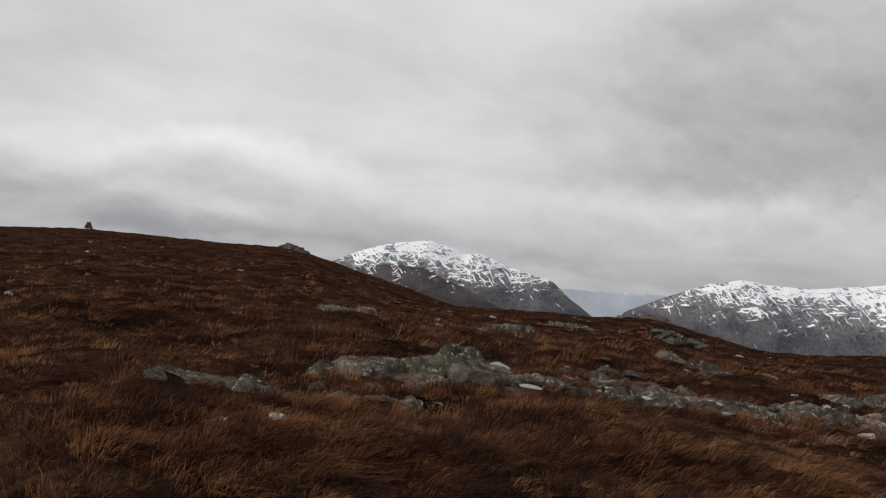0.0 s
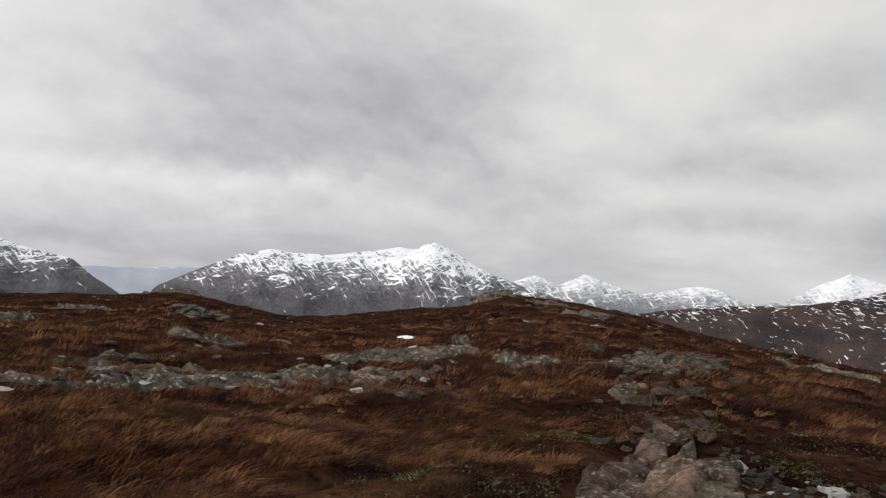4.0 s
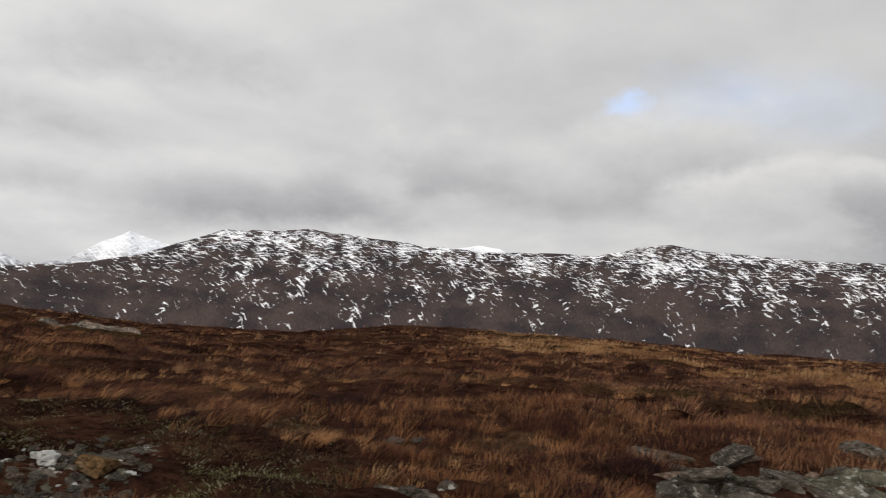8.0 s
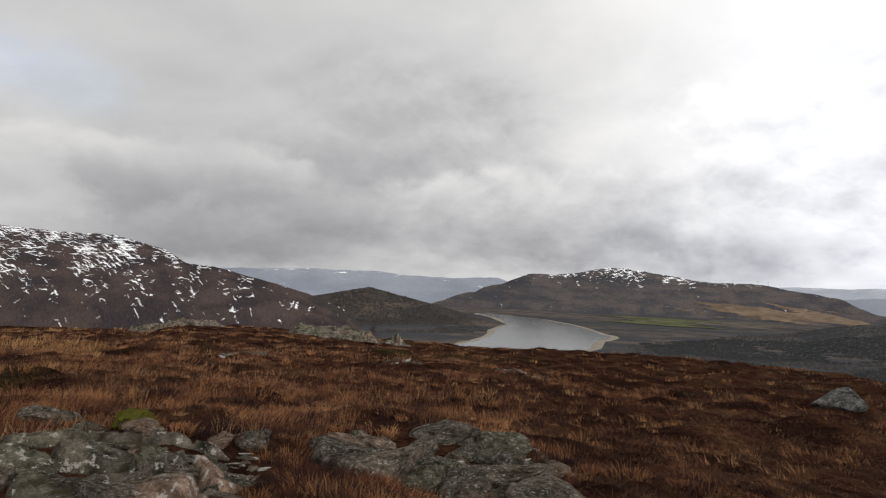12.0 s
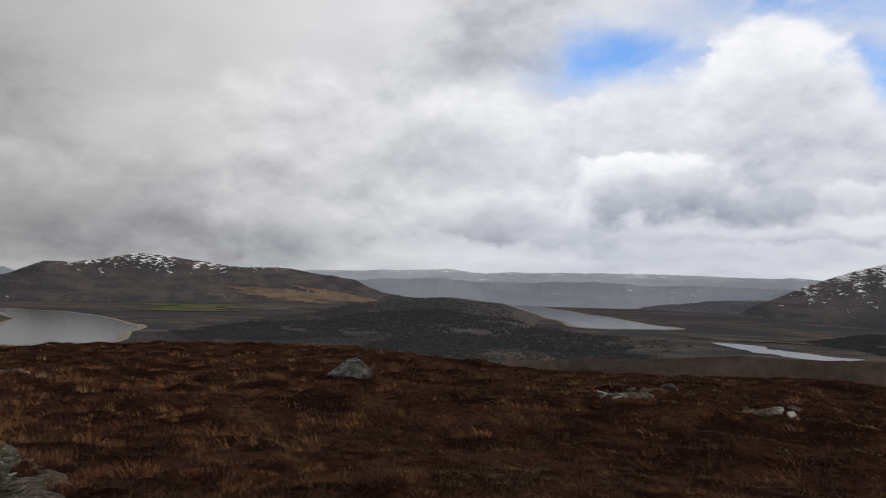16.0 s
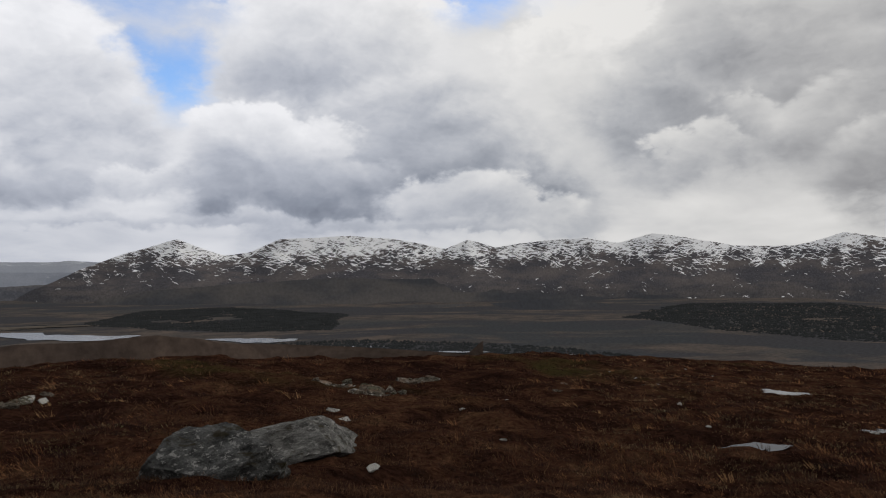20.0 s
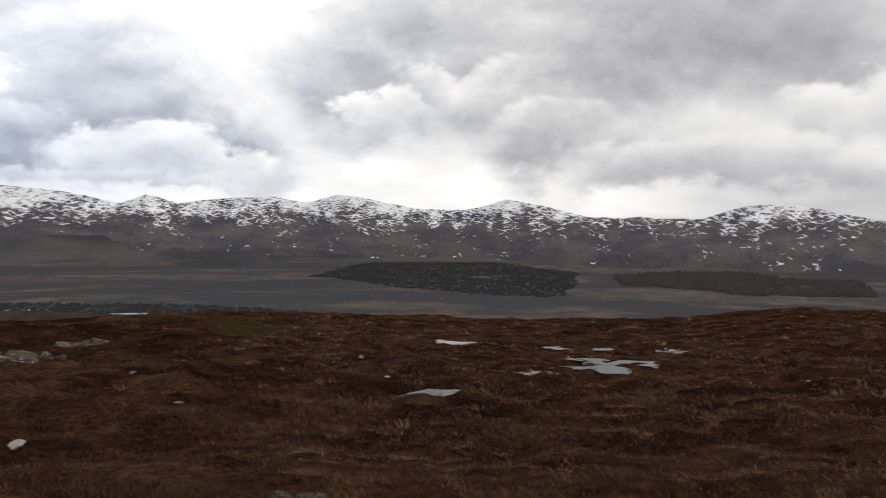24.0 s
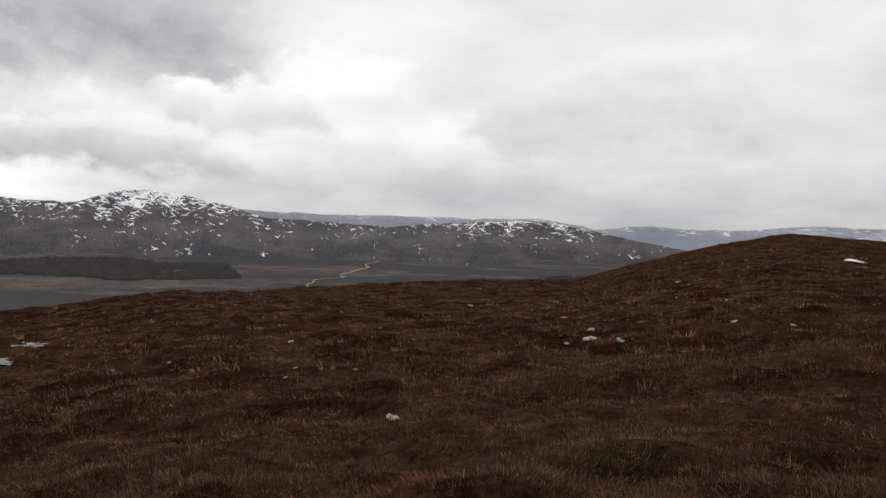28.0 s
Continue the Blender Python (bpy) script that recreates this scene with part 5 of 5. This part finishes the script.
# ---- grass and heather ----
def plant_material(name, ramp, patch):
    m, g = surface(name)
    own = g.node("ShaderNodeAttribute", attribute_name="tuft").outputs["Fac"]
    field = g.noise(g.at, patch, 3, 0.6, 0.3)
    blade = g.node("ShaderNodeNewGeometry").outputs["Random Per Island"]
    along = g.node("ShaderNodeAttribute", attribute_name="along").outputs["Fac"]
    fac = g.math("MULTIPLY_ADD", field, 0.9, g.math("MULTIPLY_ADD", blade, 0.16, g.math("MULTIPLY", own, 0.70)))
    # darker blade bases: old sheaths, plus shade between blades put into the colour
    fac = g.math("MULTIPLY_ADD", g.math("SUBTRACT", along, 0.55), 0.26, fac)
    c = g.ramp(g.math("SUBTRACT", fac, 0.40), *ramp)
    g.feed(g.shader.inputs["Base Color"], c)
    g.feed(g.shader.inputs["Roughness"], 0.75)
    g.feed(g.shader.inputs["Specular IOR Level"], 0.08)
    thin = g.node("ShaderNodeBsdfTranslucent", {"Color": c})
    both = g.node("ShaderNodeMixShader", {0: 0.4, 1: g.shader.outputs[0], 2: thin.outputs[0]})
    out = [n for n in g.tree.nodes if n.type == "OUTPUT_MATERIAL"][0]
    g.feed(out.inputs["Surface"], both.outputs[0])
    return m


def tufts(name, label, n, r0, r1, blades, tall, wide, material, seed, lean=0.5, spread=0.5, where=None, segments=2, radius=0.14, density=0.0, density_size=2.5):
    """Many tufts as one object; lean: how far the wind bends them; density thins them out in patches."""
    rs = np.random.RandomState(seed)
    a, r = rs.rand(n) * 360, r0 * (r1 / r0) ** rs.rand(n)
    if where:
        a = where[0] + rs.rand(n) * (where[1] - where[0])
    x, y = CX + r * np.sin(np.radians(a)), CY + r * np.cos(np.radians(a))
    keep = fbm(x, y, density_size, 3, seed + 1) > density
    if where and where[1] - where[0] < 170:      # thins out towards both ends of its stretch
        keep &= rs.rand(n) < smooth01((a - where[0]) / 7 + 0.15) * smooth01((where[1] - a) / 7 + 0.15)
    if name != "heather":      # south-west slope: thinned to dark heather, which also stands in for cloud shadow
        keep &= rs.rand(n) > 0.85 * smooth01((np.mod(a, 360) - 196) / 8) * smooth01((232 - np.mod(a, 360)) / 8)
    keep &= ring_interp(a, BROW_FAR, 1) * 1.15 > r
    for px, py, length, width, turn in COVERED:
        u, v = across(x - px, y - py, turn)
        keep &= np.hypot(u / max(length, 0.05), v / max(width, 0.05)) > 1
    x, y, r = x[keep], y[keep], r[keep]
    n = len(x)
    z = ground_z(x, y) - 0.02
    size = (0.55 + 0.9 * rs.rand(n) ** 1.5)
    own = rs.rand(n)
    B = blades
    ang = rs.rand(n, B) * 6.283
    out = radius * np.sqrt(rs.rand(n, B)) * size[:, None]
    bx, by = x[:, None] + out * np.cos(ang), y[:, None] + out * np.sin(ang)
    h = tall * size[:, None] * (0.55 + 0.6 * rs.rand(n, B)) * (1.15 - 0.45 * (out / (radius * size[:, None])) ** 2)
    gust = 0.75 + 0.9 * fbm(x, y, 3.0, 2, 77)[:, None]
    dx = h * (spread * np.cos(ang) * rs.rand(n, B) + lean * gust * 0.80)
    dy = h * (spread * np.sin(ang) * rs.rand(n, B) + lean * gust * -0.60)
    up = h / np.sqrt(1 + (dx ** 2 + dy ** 2) / h ** 2)
    face = rs.rand(n, B) * 3.1416
    w = wide * (0.6 + 0.8 * rs.rand(n, B)) * np.maximum(1, r / 9.0)[:, None] ** 0.75
    wx, wy = w * np.cos(face), w * np.sin(face)
    bz = np.broadcast_to(z[:, None], bx.shape)
    rows = []
    cut = [0.0, 0.55] if segments == 2 else [0.0]
    for t in cut:
        k = 1 - 0.35 * t
        rows.append(np.stack([bx + dx * t ** 1.8 - wx * k, by + dy * t ** 1.8 - wy * k, bz + up * t * (1.5 - 0.5 * t)], -1))
        rows.append(np.stack([bx + dx * t ** 1.8 + wx * k, by + dy * t ** 1.8 + wy * k, bz + up * t * (1.5 - 0.5 * t)], -1))
    rows.append(np.stack([bx + dx, by + dy, bz + up], -1))
    co = np.stack(rows, 2).reshape(-1, 3)
    m = len(rows)
    tri = np.array([[0, 1, 3], [0, 3, 2], [2, 3, 4]] if segments == 2 else [[0, 1, 2]])
    faces = (np.arange(n * B)[:, None, None] * m + tri[None]).reshape(-1, 3)
    me = mesh_from(name, co, faces, material, True)
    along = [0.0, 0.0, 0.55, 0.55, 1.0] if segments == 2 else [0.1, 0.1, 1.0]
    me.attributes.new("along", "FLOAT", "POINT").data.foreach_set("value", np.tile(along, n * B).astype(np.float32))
    attr = me.attributes.new("tuft", "FLOAT", "POINT")
    attr.data.foreach_set("value", np.repeat(own, B * m).astype(np.float32))
    return tagged(new(name, me), label, "grass", kind="stuff")


RED_GRASS = plant_material("red_moor_grass", ((0.20, (0.021, 0.011, 0.011)), (0.44, (0.057, 0.023, 0.016)), (0.62, (0.142, 0.054, 0.027)), (0.88, (0.36, 0.180, 0.078))), 1.1)
STRAW = plant_material("straw_grass", ((0.2, (0.130, 0.060, 0.025)), (0.5, (0.28, 0.145, 0.062)), (0.85, (0.46, 0.285, 0.140))), 0.4)
HEATHER = plant_material("heather", ((0.2, (0.021, 0.012, 0.009)), (0.45, (0.047, 0.024, 0.016)), (0.65, (0.091, 0.045, 0.025)), (0.88, (0.176, 0.096, 0.048))), 0.9)
OLIVE = plant_material("bilberry_moss", ((0.2, (0.026, 0.021, 0.010)), (0.45, (0.058, 0.048, 0.018)), (0.7, (0.112, 0.094, 0.036)), (0.95, (0.38, 0.35, 0.24))), 1.5)
tufts("bilberry", "low yellow-green bilberry and moss among stones", 26000, 5.0, 12, 9, 0.034, 0.0085, OLIVE, 709, 0.0, 1.4, (26, 76), 1, 0.13, -0.14, 0.9)
for a, r, length, width in ((32, 7.0, 1.5, 0.8), (37, 6.6, 1.0, 0.9), (41.5, 10.0, 0.9, 0.9), (52.5, 10.4, 1.3, 1.2), (59, 9.8, 1.0, 0.9), (43.0, 12.2, 1.0, 0.8), (66, 7.6, 1.2, 0.7), (74, 6.4, 1.3, 0.6), (55.3, 8.3, 1.3, 1.75), (55.5, 6.8, 1.5, 0.6), (44.0, 5.6, 1.0, 0.7), (60.0, 7.6, 0.7, 0.7)):
    p = spot(a, r)
    COVERED.append((p.x, p.y, length, width, a + 85))
tufts("moor_grass", "wind-bent red-brown moor grass tussocks", 10500, 4.8, 13, 76, 0.150, 0.0032, RED_GRASS, 701, 1.2, 0.9, (318, 512), radius=0.20, density=0.02, density_size=1.2)
tufts("moor_grass", "long red-brown grass tussocks combed by the wind", 9500, 11, 30, 40, 0.19, 0.0040, RED_GRASS, 713, 1.0, 0.85, (318, 512), 1, 0.24, 0.0, 1.8)
tufts("moor_grass", "short red-brown moor grass on the southern side", 8500, 4.8, 18, 46, 0.085, 0.0030, RED_GRASS, 714, 1.0, 1.1, (150, 320), 1, 0.17, -0.05, 1.1)
tufts("moor_grass", "red-brown moor grass further out on the hilltop", 20000, 16, 60, 16, 0.18, 0.0046, RED_GRASS, 702, 1.0, 0.8, segments=1, radius=0.24, density=-0.03, density_size=2.4)
tufts("moor_grass", "distant brown grass along the brow", 12000, 55, 200, 6, 0.28, 0.0060, RED_GRASS, 703, 0.5, 0.8, segments=1, radius=0.4)
tufts("heather", "low dark brown heather sprigs covering the hilltop", 40000, 4.5, 20, 20, 0.10, 0.0046, HEATHER, 704, 0.2, 1.6, segments=1, radius=0.20, density=-0.35)
tufts("heather", "low dark heather further out on the hilltop", 30000, 15, 70, 9, 0.15, 0.0055, HEATHER, 705, 0.15, 1.3, segments=1, radius=0.28, density=-0.3)
tufts("straw_grass", "scattered pale straw-coloured grass tufts", 700, 5.0, 18, 36, 0.17, 0.0026, STRAW, 706, 1.0, 0.7, (335, 510), radius=0.10)
tufts("straw_grass", "patch of pale straw-coloured grass near the brow", 3600, 26, 66, 14, 0.28, 0.0062, STRAW, 707, 0.7, 0.7, (83, 118), 1, 0.25, 0.06, 9.0)
tufts("straw_grass", "pale grass flecks across the moor", 1300, 16, 80, 12, 0.24, 0.0055, STRAW, 708, 0.7, 0.6, None, 1, 0.16, 0.05, 8.0)
tufts("bilberry", "green mossy patches in the heather", 1800, 6, 40, 14, 0.08, 0.006, OLIVE, 710, 0.0, 1.2, None, 1, 0.18, 0.22, 3.0)
RUST = plant_material("rust_grass", ((0.2, (0.060, 0.026, 0.016)), (0.45, (0.15, 0.064, 0.034)), (0.65, (0.27, 0.128, 0.062)), (0.88, (0.46, 0.27, 0.14))), 0.8)
tufts("rust_grass", "pale rust-coloured grass tussocks on the eastern moor", 9500, 9, 70, 20, 0.16, 0.0046, RUST, 721, 1.1, 0.9, (90, 142), 1, 0.20, -0.03, 1.6)
tufts("rust_grass", "rust-coloured grass tussocks below the northern ledge", 7000, 5.0, 40, 30, 0.12, 0.0030, RUST, 722, 1.0, 0.9, (326, 410), 1, 0.18, 0.06, 1.4)
tufts("rust_grass", "rusty grass tussocks on the western slope", 7000, 6, 60, 18, 0.070, 0.0044, RUST, 723, 0.5, 1.1, (226, 278), 1, 0.20, -0.06, 1.8)
tufts("rust_grass", "thin rusty grass on the shoulder of the slope", 2500, 6, 60, 18, 0.070, 0.0044, RUST, 724, 0.5, 1.1, (278, 318), 1, 0.20, 0.0, 1.8)
# brighter tufts: highlights on the tussocks are put into this colour
ORANGE = plant_material("orange_grass", ((0.2, (0.100, 0.042, 0.020)), (0.5, (0.25, 0.110, 0.046)), (0.85, (0.46, 0.250, 0.110))), 0.6)
tufts("orange_grass", "bright orange tufts painted like lit tips of wind-bent tussocks", 2600, 5.2, 16, 44, 0.150, 0.0030, ORANGE, 725, 1.1, 0.8, (322, 500), radius=0.11, density=0.0, density_size=1.6)
tufts("orange_grass", "scattered bright grass tussocks on the open moor", 3600, 14, 55, 18, 0.19, 0.0046, ORANGE, 726, 0.9, 0.8, (322, 520), 1, 0.15, 0.02, 2.4)
BROWN_GRASS = plant_material("brown_hill_grass", ((0.2, (0.036, 0.024, 0.014)), (0.45, (0.090, 0.060, 0.034)), (0.65, (0.155, 0.106, 0.055)), (0.88, (0.27, 0.195, 0.100))), 0.7)
# the sparse middle stretch imitates shaded ground by showing dark heather
for span, share in (((150, 200), 1.0), ((200, 226), 0.3), ((226, 318), 1.15)):
    part_of = (span[1] - span[0]) / 168 * share
    tufts("hill_grass", "short brown and olive grass on the southern slope", int(9000 * part_of), 5.5, 20, 24, 0.060, 0.0042, BROWN_GRASS, 711, 0.3, 1.2, span, 1, 0.19, -0.12, 1.6)
    tufts("hill_grass", "short brown grass spreading down the southern slope", int(14000 * part_of), 18, 90, 12, 0.10, 0.0060, BROWN_GRASS, 712, 0.3, 1.2, span, 1, 0.28, -0.15, 3.0)
tufts("moor_grass", "trampled short moor grass on the summit", 2600, 0.5, 5.2, 30, 0.10, 0.0030, RED_GRASS, 731, 0.8, 1.2, None, 1, 0.16, -0.1, 1.0)
tufts("heather", "low heather sprigs on the summit", 5200, 0.4, 5.0, 16, 0.07, 0.0045, HEATHER, 732, 0.2, 1.6, None, 1, 0.18, -0.3, 1.0)
